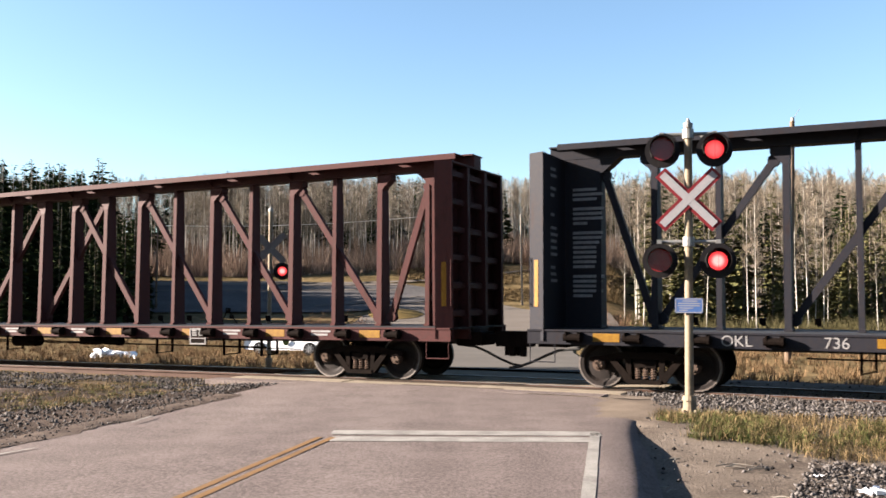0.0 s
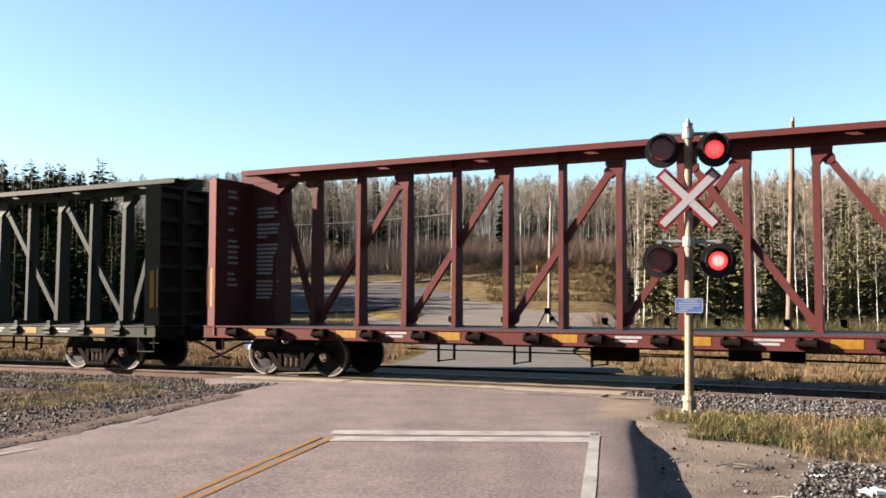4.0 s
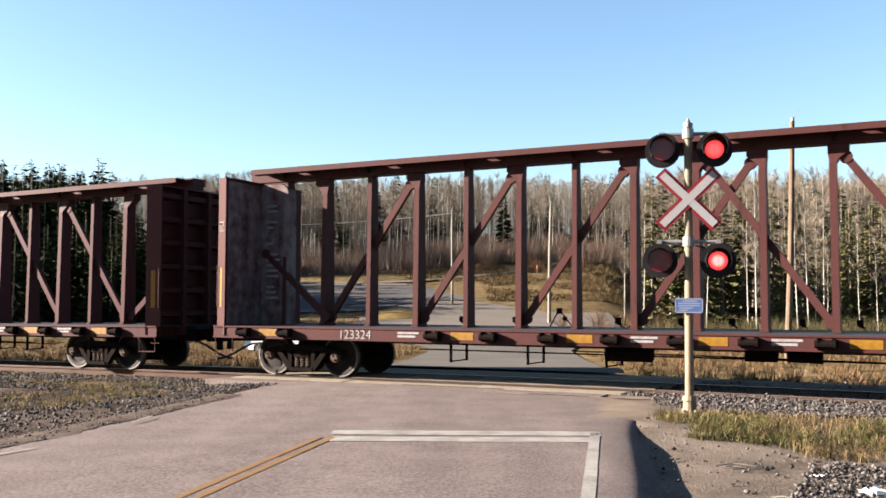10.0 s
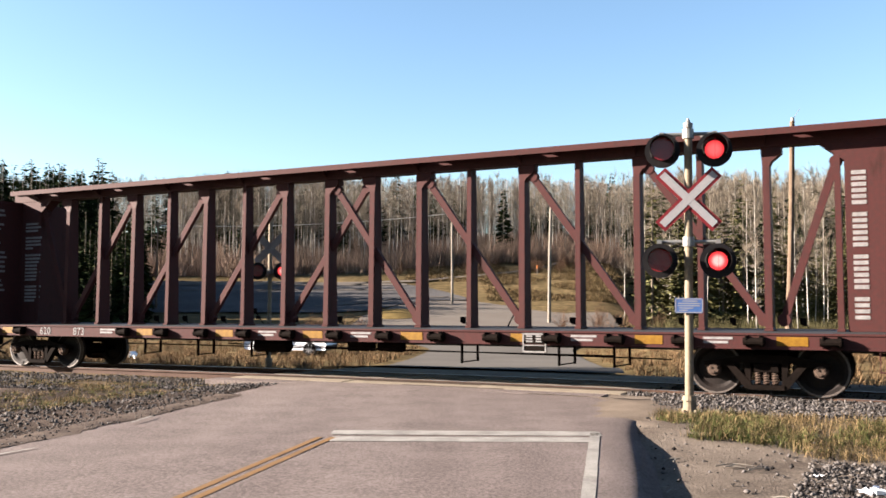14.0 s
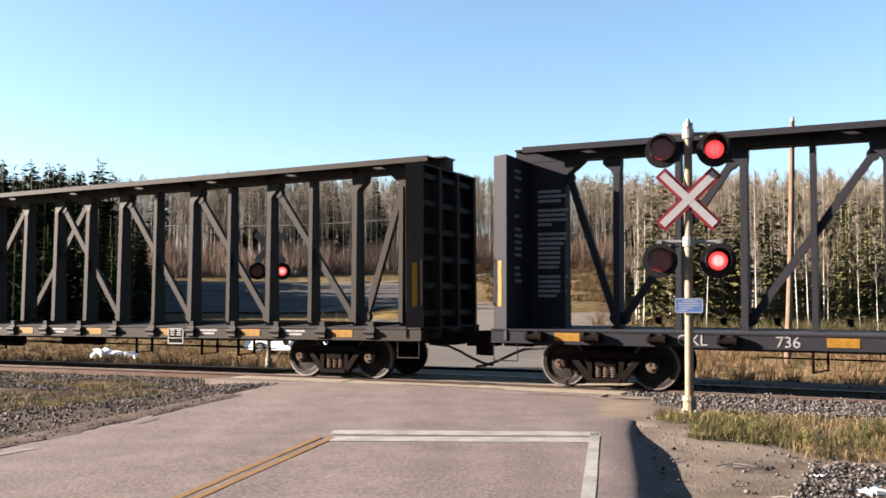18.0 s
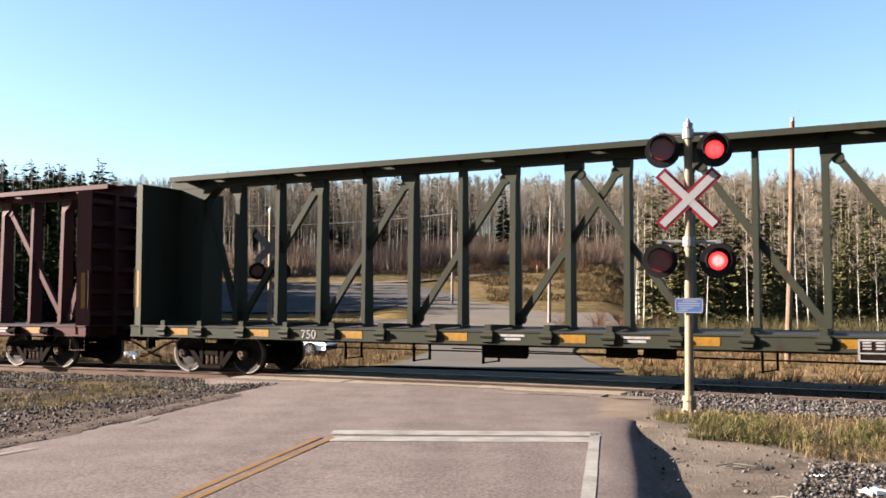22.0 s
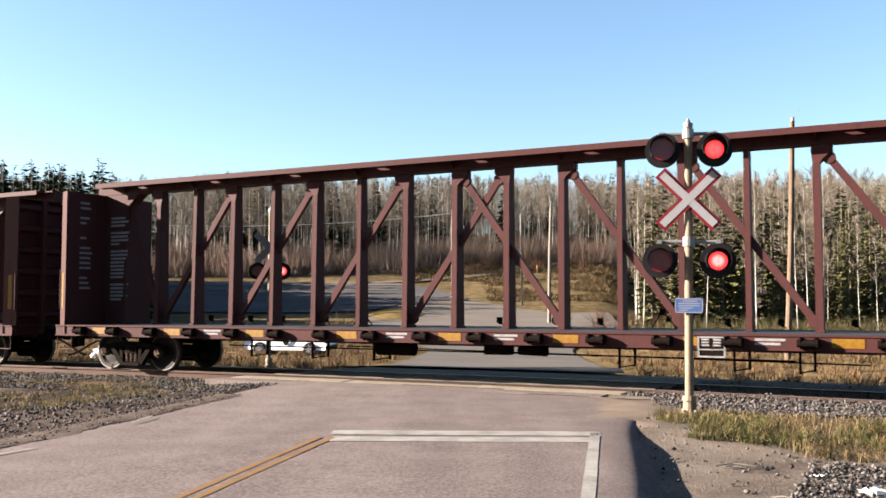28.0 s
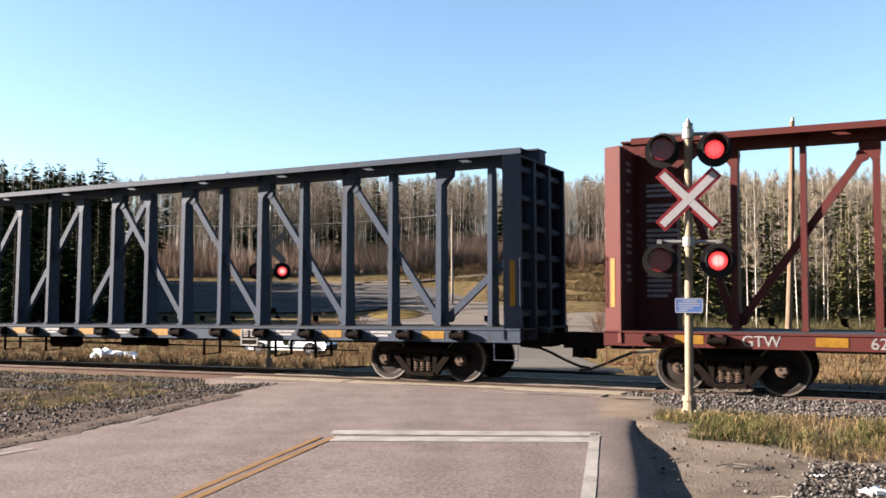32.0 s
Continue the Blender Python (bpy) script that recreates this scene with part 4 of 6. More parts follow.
def build_car(colour, label, kind="plain", ends="dark", crossing=True, marks=(), stripe=True, rusty=False):
    """One centre-beam lumber car, standing at the origin with x along the track."""
    car = new("lumber_car")
    car.color = (*colour, 1)
    tagged(car, label, "railway car", "lumber cars of the train")
    tone = PATCHY if rusty else PAINT
    marks = [(text, x - 1.2) for text, x in marks]
    if kind == "outrigger":
        marks = [(text, min((q + 0.61 for q in POSTS), key=lambda q: abs(q - x - 0.7))) for text, x in marks]
    free = lambda x: all(abs(x - mx) > 0.22 + 0.11 * len(text) for text, mx in marks)
    tag = "rusty" if rusty else "plain"
    sh = lambda key, fill: mesh_of(key + "_" + tag, fill, tone)
    put("deck", mesh_of("deck", slab_mesh, DECK), car, label="grey board deck")
    put("side_sill", sh("side_sill", sill_mesh), car, pose(0, -1.42, 0))
    put("side_sill", sh("side_sill", sill_mesh), car, pose(0, 1.42, 0, 0, 0, 180))
    put("top_chord", sh("top_chord", chord_mesh), car)
    heavy = {1, 3, 5, 7, 8, 9, 10, 12, 14, 16} if crossing else {1, 3, 5, 8, 9, 12, 14, 16}
    for k, x in enumerate(POSTS):
        put("post", sh("wide_post", wide_post_mesh) if k in heavy else sh("post", post_mesh), car, pose(x, 0, 0, 0, 0, 180 if (k < 9) != (crossing and k in (8, 9)) else 0))
    spans = ((8, 10), (10, 12), (12, 14), (14, 16)) if crossing else ((9, 12), (12, 14), (14, 16))
    for a, b in spans:
        dx = POSTS[b] - POSTS[a] - 0.2
        me = sh("brace%d" % (b - a), brace_mesh(dx - 0.12, 1.32, 4.3))
        put("brace", me, car, pose(POSTS[a] + 0.22, -0.02, 0))
        put("brace", me, car, pose(POSTS[17 - a] - 0.22, 0.02, 0, 0, 0, 180))
    if ends == "grey":
        me = sh("end_brace", brace_mesh(-1.72, 1.32, 2.82))
    else:
        me = sh("end_brace_high", brace_mesh(-0.95, 1.32, 4.2))
    put("brace", me, car, pose(MID - 0.5 if ends == "grey" else MID - 1.2, -0.02, 0))
    put("brace", me, car, pose(-MID + 0.5 if ends == "grey" else -MID + 1.15, -0.02 if ends != "grey" else -0.14, 0, 0, 0, 180))
    for x, turn in ((-MID, 0), (MID, 180)):
        build_bulkhead(car, sh, pose(x, 0, 0, 0, 0, turn))
        if ends == "grey" and turn:
            put("gusset", sh("gusset", gusset_mesh), car, pose(x, 0, 0, 0, 0, turn))
        elif ends == "grey":
            put("end_panel", mesh_of("round_panel", round_panel_mesh, GREY_PANEL), car, pose(x, 0, 0, 0, 0, turn), label="stained grey end panel")
            put("gusset", sh("gusset", gusset_mesh), car, pose(x, 0, 0, 0, 0, turn))
            put("bulkhead_liner", mesh_of("bulkhead_liner", lambda bm: box(bm, 0.332, 0.338, -1.4, -0.175, 1.13, 4.46), GREY_PANEL), car, pose(x, 0, 0), label="scuffed pale liner inside the bulkhead")
        else:
            put("end_panel", sh("end_panel", end_panel_mesh), car, pose(x, 0, 0, 0, 0, turn))
        end = -1 if turn == 0 else 1
        put("coupler", mesh_of("coupler", coupler_mesh, TRUCK), car, pose(x - end * 0.1, 0, 0, 0, 0, turn), label="black knuckle coupler")
        put("air_hose", mesh_of("air_hose", hose_mesh, RUBBER), car, pose(x, 0, 0, 0, 0, turn), label="black rubber brake hose")
        if stripe:
            me = mesh_of("stripe", lambda bm: box(bm, -0.05, 0.05, -0.006, 0, 1.55, 2.45), YELLOW)
            put("reflector_stripe", me, car, pose(x - end * 0.165, -1.408, 0, 0, 0, end * 24.44), label="yellow reflective stripe")
    put("step", sh("step_left", stirrup_mesh), car, pose(-MID, 0, 0))
    put("step", sh("step_left", stirrup_mesh), car, pose(MID - 0.6, 0, 0))
    put("grab_iron", sh("grab_bar", handle_mesh), car, pose(-MID, 0, 0))
    put("grab_iron", sh("grab_bar", handle_mesh), car, pose(MID - 0.04, 0, 0))
    if ends != "grey" and colour not in (OLIVE, DRAB):
        put("stencil", mesh_of("block", BLOCK, STENCIL), car, pose(-MID + 0.5, -0.165, 0), label="block of small white stencilled lines")
        put("stencil", mesh_of("column", COLUMN, STENCIL), car, pose(-MID + 0.336, -1.05, 0, 0, 0, 90), label="column of small white stencilled lines")
        put("stencil", mesh_of("upright", UPRIGHT, STENCIL) if colour in (RED, MAROON) else mesh_of("narrow_upright", NARROW, STENCIL), car, pose(MID - 1.01, -0.165, 0), label="tall block of white stencilled lines")
    elif ends == "grey":
        put("stencil", mesh_of("column", COLUMN, STENCIL), car, pose(-MID + 0.5, -0.175, -0.3), label="column of small white stencilled lines")
        if "C" not in SILL_TEXT:
            SILL_TEXT["C"] = lettering("C", 0.13, STENCIL)
            SILL_TEXT["PLATE"] = lettering("PLATE", 0.055, STENCIL)
        put("clearance_plate", mesh_of("clearance_plate", clearance_mesh, STENCIL), car, pose(-MID + 0.165, -1.4075, 3.4, 0, 0, -24.44), label="white-outlined square clearance mark")
        put("clearance_letter", SILL_TEXT["C"], car, pose(-MID + 0.164, -1.4105, 3.375, 0, 0, -24.44), label="white stencilled letter")
        put("clearance_word", SILL_TEXT["PLATE"], car, pose(-MID + 0.164, -1.4105, 3.462, 0, 0, -24.44), label="small white stencilled word")
    if kind == "outrigger":
        for x in POSTS:
            put("outrigger", sh("outrigger", outrigger_mesh), car, pose(x, 0, 0))
    else:
        for x in (q for q in POSTS if free(q - 0.1)):
            put("strap_winch", mesh_of("strap_winch", winch_mesh, TRUCK), car, pose(x - 0.1, -1.45, 0))
        for k in range(1, 17):
            me = mesh_of("strap", strap_mesh, TRUCK) if k in (5, 11) else mesh_of("buckle", buckle_mesh, TRUCK)
            put("tie_down_strap", me, car, pose(POSTS[k] + 0.35 + 0.3 * (k * 7 % 5) / 5, 1.4, 0), label="dark slack tie-down strap on the deck edge")
    for k in range(9):
        x = POSTS[2 * k] + 0.26
        if not free(x + 0.25):
            continue
        put("reflector", mesh_of("reflector", lambda bm: box(bm, 0.0, 0.5, -0.006, 0, 0.905, 1.06), YELLOW), car, pose(x, -1.452, 0), label="yellow reflective plate")
    for k in (q for q in (1, 3, 4, 6, 7) if free(POSTS[2 * q + 1] + 0.5)):
        put("stencil", mesh_of("sill_bars", bars((0.5, 0.42), 0.07, 0.045, 0, 1.05), STENCIL), car, pose(POSTS[2 * k + 1] + 0.26, -1.453, 0), label="small white stencilled lines")
    put("stencil_board", mesh_of("frame_plate", frame_plate_mesh, STENCIL), car, pose(4.9, -1.47, 0), label="white-framed stencil board")
    put("board_backing", mesh_of("backing", backing_mesh, TRUCK), car, pose(4.9, -1.47, 0))
    for text, x in marks:
        if text not in SILL_TEXT:
            SILL_TEXT[text] = lettering(text, 0.27, STENCIL)
        put("car_number", SILL_TEXT[text], car, pose(x, -1.4575, 0.965), label="white stencilled car number")
    put("brake_rigging", mesh_of("brake_rigging", gear_mesh, TRUCK), car)
    put("air_reservoir", mesh_of("air_reservoir", tank_mesh, TRUCK), car)
    put("brake_valve", mesh_of("brake_valve", valve_mesh, TRUCK), car)
    put("brake_cylinder", mesh_of("brake_cylinder", cylinder_mesh, TRUCK), car)
    for x in (-9.25, 9.05):
        build_truck(car, x)
    return car


BROWN, RED, MAROON = (0.0359, 0.0129, 0.0123), (0.0424, 0.0107, 0.00969), (0.0336, 0.0109, 0.0117)
COAL, SLATE = (0.00898, 0.0095, 0.0127), (0.0209, 0.0286, 0.0429)
OLIVE, DRAB, ICE, BOTTLE = (0.0145, 0.0164, 0.0109), (0.0179, 0.016, 0.0145), (0.0756, 0.105, 0.113), (0.0125, 0.0225, 0.0142)
# colour, where each begins along the train, and what sets it apart
CARS = (
    (-30.80, BROWN, "red-brown centre-beam lumber car, empty, weathered", dict()),
    (-6.32, COAL, "black centre-beam lumber car, empty, with white stencils", dict(marks=(("OKL", -6.35), ("736", -4.75)))),
    (18.17, RED, "bright red-brown centre-beam lumber car, empty", dict(marks=(("620", -7.0), ("65", -6.1)))),
    (42.60, OLIVE, "dark green centre-beam lumber car with deck brackets, empty", dict(kind="outrigger", marks=(("750", -7.0),))),
    (66.93, RED, "red-brown centre-beam lumber car, empty, yellow stripes", dict()),
    (91.46, ICE, "faded pale blue centre-beam lumber car, badly rusted, empty", dict(kind="outrigger", ends="grey", rusty=True)),
    (115.82, RED, "red-brown centre-beam lumber car with stained grey end panel", dict(ends="grey", marks=(("395", -4.8),))),
    (140.41, MAROON, "maroon centre-beam lumber car, empty, stained end panel", dict(ends="grey")),
    (165.16, MAROON, "maroon centre-beam lumber car, empty, weathered", dict(ends="grey", marks=(("AOK", -8.7), ("183", -7.6)))),
    (189.74, BROWN, "red-brown centre-beam lumber car, empty, stained panel", dict(ends="grey", marks=(("123324", -6.4),))),
    (214.34, BROWN, "red-brown centre-beam lumber car, empty, white numbers", dict(ends="grey", marks=(("ATW", -7.65), ("273402", -6.5)))),
    (238.90, BROWN, "red-brown centre-beam lumber car with uncrossed braces, empty", dict(ends="grey", crossing=False, marks=(("DWC", -7.9), ("287", -6.3)))),
    (263.40, BROWN, "dull red-brown centre-beam lumber car, empty, stencilled end panel", dict(marks=(("620", -7.3), ("873", -6.1)))),
    (287.85, BROWN, "red-brown centre-beam lumber car, empty, yellow stripes", dict(ends="grey")),
    (312.35, RED, "rose-red centre-beam lumber car, empty, faded", dict(ends="grey")),
    (336.86, DRAB, "drab dark brown centre-beam lumber car with deck brackets", dict(kind="outrigger", marks=(("530", -6.9),))),
    (361.25, COAL, "black centre-beam lumber car, empty, white numbers", dict(marks=(("OKL", -6.35), ("736", -4.75), ("155", -3.1)))),
    (385.74, RED, "red-brown centre-beam lumber car, empty, stained panel", dict(ends="grey", marks=(("ATW", -7.3), ("273452", -5.8)))),
    (410.14, MAROON, "dark red centre-beam lumber car, empty, white stencils", dict(marks=(("DWC", -7.6), ("627", -5.9), ("020", -4.9)))),
    (434.50, OLIVE, "dark green centre-beam lumber car with deck brackets, empty", dict(kind="outrigger", marks=(("750", -6.2),))),
    (458.76, OLIVE, "dull green centre-beam lumber car with deck brackets, weathered", dict(kind="outrigger")),
    (483.05, RED, "red centre-beam lumber car with deck brackets, empty", dict(kind="outrigger", marks=(("623", -6.6), ("878", -5.4)))),
    (507.75, RED, "red-brown centre-beam lumber car with stained grey end panel", dict(ends="grey", marks=(("DWC", -7.9), ("372", -6.4)))),
    (532.24, BROWN, "red-brown centre-beam lumber car, empty, weathered", dict(ends="grey")),
    (556.73, BROWN, "red-brown centre-beam lumber car, empty, stencilled panel", dict()),
    (581.20, BOTTLE, "bottle-green centre-beam lumber car, empty, yellow plates", dict()),
    (605.63, MAROON, "dark red centre-beam lumber car, empty, white numbers", dict(marks=(("ATW", -7.5), ("300", -6.0), ("969", -4.9)))),
    (630.24, SLATE, "slate-blue centre-beam lumber car with stained grey end panel", dict(ends="grey", marks=(("0015", -6.0),))),
    (654.73, RED, "red centre-beam lumber car, empty, yellow plates", dict(marks=(("GTW", -7.45), ("623", -5.55)))),
)
TRAIN = [(start, build_car(colour, label, **opts)) for start, colour, label, opts in CARS]


def train_at(t):
    """How far the train has come by t seconds."""
    return 20.27245 * t + 0.0105698 * t * t

# ================= crossing signals =================
def disc(bm, r, y0, y1, n=28, r1=None):
    rod(bm, (0, y0, 0), (0, y1, 0), r, r if r1 is None else r1, n)


def hood_mesh(bm):
    """A visor round the lens, open below."""
    n, out = 18, []
    for y, r in ((-0.005, 0.185), (-0.34, 0.18)):
        for rr in (r, r - 0.008):
            out.append([(rr * math.cos(a), y, rr * math.sin(a)) for a in (math.pi * (-0.2 + 1.4 * k / n) for k in range(n + 1))])
    o0, i0, o1, i1 = [[bm.verts.new(p) for p in r] for r in out]
    for a, b in ((o0, o1), (o1, i1), (i1, i0), (i0, o0)):
        for k in range(n):
            bm.faces.new((a[k], a[k + 1], b[k + 1], b[k]))
    for k in (0, n):
        bm.faces.new((o0[k], o1[k], i1[k], i0[k]))


LENS_VANES = []


def build_lamp(parent, x, y, z, turn, side, hot):
    """A flashing lamp: target disc, hood, glowing lens, and an added vane that hides the lens when off."""
    def back(bm):
        disc(bm, 0.255, 0.0, 0.018, 36)
        disc(bm, 0.17, 0.018, 0.2, 20, 0.1)
    lamp = put("lamp_head", mesh_of("lamp_head", back, BLACK), parent, pose(x, y, z, 0, 0, turn), label="black round signal lamp with red lens")
    put("hood", mesh_of("hood", hood_mesh, MATT), lamp)
    put("lens", mesh_of("hot_lens" if hot else "lens", lambda bm: disc(bm, 0.136, -0.015, 0.0, 32), HOT_GLOW if hot else GLOW), lamp, label="glowing red lens")
    # no real lamp part: a vane added to block the glow, coloured like an unlit lens
    vane = put("shutter", mesh_of("shutter", lambda bm: disc(bm, 0.17, -0.002, 0.002, 32), DARK_LENS), lamp, pose(0, -0.19, 0), label="added dark red vane passing for the unlit lens")
    LENS_VANES.append((vane, side))
    return lamp


def blade_parts(parent, y, z, tilt, back):
    m = pose(0, y, z, 0, tilt, 0)
    if back:
        b = put("crossbuck_blade", mesh_of("blade_back", lambda bm: box(bm, -0.6, 0.6, -0.004, 0.004, -0.1, 0.1), BLADE_BACK), parent, m, label="weathered bare back of the crossbuck blade")
        return
    b = put("crossbuck_blade", mesh_of("blade", lambda bm: box(bm, -0.57, 0.57, -0.003, 0.004, -0.1, 0.1), SIGN_RED), parent, m, label="white blade with red border")
    deep = 0.018 if tilt > 0 else 0.008
    put("white_field", mesh_of("blade_field%d" % (deep * 1000), lambda bm: box(bm, -0.53, 0.53, -deep, -0.003, -0.055, 0.055), SIGN_WHITE), b)


def build_signal(x, y, z, facing, label, far=False):
    """A crossing signal on its mast; facing: turn of its front about z."""
    sig = new("crossing_signal")
    sig.matrix_basis = pose(x, y, z, 0, 0.35 if not far else 0, facing)
    tagged(sig, label, "crossing signal", "crossing signals")
    top = 4.31 if not far else 4.75
    bm = bmesh.new()
    rod(bm, (0, 0, 0), (0, 0, top - 0.1), 0.062, 0.058, 16)
    part("mast", bm, MAST, sig, "cream painted steel mast", smooth=False)
    bm = bmesh.new()
    rod(bm, (0, 0, 0), (0, 0, 0.2), 0.1, 0.085, 14)
    rod(bm, (0, 0, 0.2), (0, 0, 0.27), 0.11, 0.09, 14)
    for a in range(4):
        rod(bm, (0.085 * math.cos(a * 1.57 + 0.8), 0.085 * math.sin(a * 1.57 + 0.8), 0.05), (0.14 * math.cos(a * 1.57 + 0.8), 0.14 * math.sin(a * 1.57 + 0.8), 0.05), 0.02, 0.02, 6)
    part("base_casting", bm, MAST, sig)
    bm = bmesh.new()
    rod(bm, (0, 0, top - 0.1), (0, 0, top - 0.03), 0.07, 0.07, 12)
    rod(bm, (0, 0, top - 0.03), (0, 0, top + 0.05), 0.045, 0.01, 10)
    part("mast_cap", bm, ARM, sig)
    tiers = ((4.12, 0.38, 3.865), (2.52, 0.42, 2.235)) if not far else ((2.85, 0.37, 2.86),)
    for zc, half, zl in tiers:
        bm = bmesh.new()
        rod(bm, (-half, 0.02, zc), (half, 0.02, zc), 0.028, 0.028, 10)
        rod(bm, (0, 0, zc - 0.07), (0, 0, zc + 0.07), 0.085, 0.085, 14)
        for sx in (-1, 1):
            box(bm, sx * half - 0.035, sx * half + 0.035, -0.03, 0.16, zl, zc + 0.03)
            rod(bm, (sx * half, 0.1, zc), (sx * (half - 0.2), 0.16, zc - 0.02), 0.015, 0.015, 6)
        part("crossarm", bm, ARM, sig, "galvanised crossarm with junction boxes")
        for sx, side in ((-1, "right" if far else "left"), (1, "left" if far else "right")):
            build_lamp(sig, sx * (half - 0.01), -0.08, zl, 0, side, far or zl < 3)
            if far:
                build_lamp(sig, sx * (half - 0.01), 0.16, zl, 180, side, True)
    bz = 3.14 if not far else 3.55
    yb = -0.085 if not far else 0.085
    for tilt in (45, -45):
        blade_parts(sig, yb + (0.012 if tilt > 0 else 0), bz, tilt, far)
    bm = bmesh.new()
    box(bm, -0.06, 0.06, -0.08 if not far else -0.07, 0.07 if not far else 0.08, bz - 0.05, bz + 0.05)
    part("blade_bracket", bm, ARM, sig)
    if not far:
        bm = bmesh.new()
        out = []
        for cx, cz, a0 in ((0.175, 0.085, 0), (-0.175, 0.085, 90), (-0.175, -0.085, 180), (0.175, -0.085, 270)):
            out += [(cx + 0.025 * math.cos(radians(a0 + q)), cz + 0.025 * math.sin(radians(a0 + q))) for q in (0, 30, 60, 90)]
        plate(bm, out, 1, -0.003, 0.003)
        sign = part("information_sign", bm, SIGN_BLUE, sig, "small blue emergency notice with white text lines", m=pose(0.0, -0.075, 1.58))
        bm = bmesh.new()
        for a, b, c, d in ((-0.18, 0.18, 0.092, 0.104), (-0.18, 0.18, -0.104, -0.092), (-0.194, -0.182, -0.09, 0.09), (0.182, 0.194, -0.09, 0.09)):
            box(bm, a, b, -0.006, -0.003, c, d)
        part("sign_border", bm, SIGN_WHITE, sign)
        for k, (a, b) in enumerate(((-0.09, 0.12), (-0.15, 0.16), (-0.16, 0.15), (-0.14, 0.06), (-0.14, -0.02))):
            bm = bmesh.new()
            box(bm, a, b, -0.006, -0.003, 0.06 - 0.034 * k, 0.074 - 0.034 * k)
            part("text_line", bm, SIGN_WHITE, sign)
        bm = bmesh.new()
        for sgn in (-1, 1):
            pts = [(sgn * 0.1, 0.12, 2.47), (sgn * 0.3, 0.2, 2.42), (sgn * 0.5, 0.2, 2.5), (sgn * 0.56, 0.12, 2.56)]
            for a, b in zip(pts, pts[1:]):
                rod(bm, a, b, 0.012, 0.012, 6)
        part("cable", bm, BLACK, sig)
    return sig


build_signal(3.60, 13.30, 0.02, -14, "crossing signal with crossbuck and four red flashers on cream mast")
build_signal(-5.17, 27.0, -0.36, 190.5, "far crossing signal seen from behind, with twin red back lamps", far=True)

# ================= poles and wires =================
def build_pole(x, y, top, r, lean=0.0, material=WOOD, label="", arm=0.0):
    z = ground_z(x, y)
    ob = new("utility_pole")
    ob.matrix_basis = pose(x, y, z - 0.02, 0, lean, 0)
    tagged(ob, label, "utility pole", "utility poles")
    h = top - z
    bm = bmesh.new()
    rings = []
    for k in range(9):
        t = k / 8
        rr = r * (1.15 - 0.35 * t)
        wob = 0.02 * math.sin(5 * t + x)
        rings.append([(wob + rr * math.cos(a * math.pi / 5), rr * math.sin(a * math.pi / 5), h * t) for a in range(10)])
    ring(bm, rings)
    part("shaft", bm, material, ob)
    bm = bmesh.new()
    rod(bm, (0, 0, h), (0, 0, h + 0.12), r * 0.7, r * 0.55, 8)
    rod(bm, (0.02, 0, h + 0.1), (0.25, 0, h + 0.45), 0.012, 0.006, 6)
    part("pole_cap", bm, ARM, ob)
    if arm:
        bm = bmesh.new()
        rod(bm, (-arm, 0, h - 0.35), (arm, 0, h - 0.35), 0.05, 0.05, 8)
        for a in (-0.9, -0.3, 0.4, 0.9):
            rod(bm, (arm * a, 0, h - 0.33), (arm * a, 0, h - 0.12), 0.04, 0.05, 8)
        part("pole_arm", bm, material, ob)
    return ob


build_pole(11.4, 30.0, 7.7, 0.10, 2.0, WOOD, "tall slim wooden pole beside the railway, leaning slightly")
build_pole(8.78, 75.0, 9.8, 0.13, 0.9, PALE_WOOD, "pale wooden utility pole beside the road", arm=0.45)
build_pole(0.95, 95.0, 11.1, 0.12, 0.0, PALE_WOOD, "weathered wooden utility pole carrying a wire", arm=0.5)
build_pole(8.3, 95.0, 10.6, 0.09, -0.8, PALE_WOOD, "thin weathered wooden pole on the hillside")


def build_marker(x, y):
    """A short orange marker post."""
    ob = new("marker_post")
    ob.location = (x, y, ground_z(x, y))
    tagged(ob, "short orange marker post in the hillside grass", "marker post")
    bm = bmesh.new()
    rod(bm, (0, 0, -0.1), (0, 0, 1.2), 0.05, 0.045, 8)
    part("stake", bm, PALE_WOOD, ob)
    bm = bmesh.new()
    rod(bm, (0, 0, 0.98), (0, 0, 1.4), 0.09, 0.09, 12)
    rod(bm, (0, 0, 1.4), (0, 0, 1.45), 0.09, 0.05, 12)
    part("marker_sleeve", bm, ORANGE, ob, "orange plastic sleeve")


build_marker(12.9, 124.0)
build_pole(-28.5, 90.0, 9.3, 0.10, 0.0, WOOD, "thin wooden pole at the forest's edge", arm=0.3)


def build_wire(a, b, sag, label):
    bm = bmesh.new()
    a, b, pts = Vector(a), Vector(b), []
    for k in range(25):
        t = k / 24
        p = a.lerp(b, t)
        p.z -= sag * 4 * t * (1 - t)
        pts.append(p)
    for p, q in zip(pts, pts[1:]):
        rod(bm, p, q, 0.02, 0.02, 5)
    tagged(part("overhead_wire", bm, WIRE), label, "wire")


build_wire((0.95, 95.0, 10.75), (-28.5, 90.0, 8.95), 0.55, "overhead wire strung between two wooden poles")

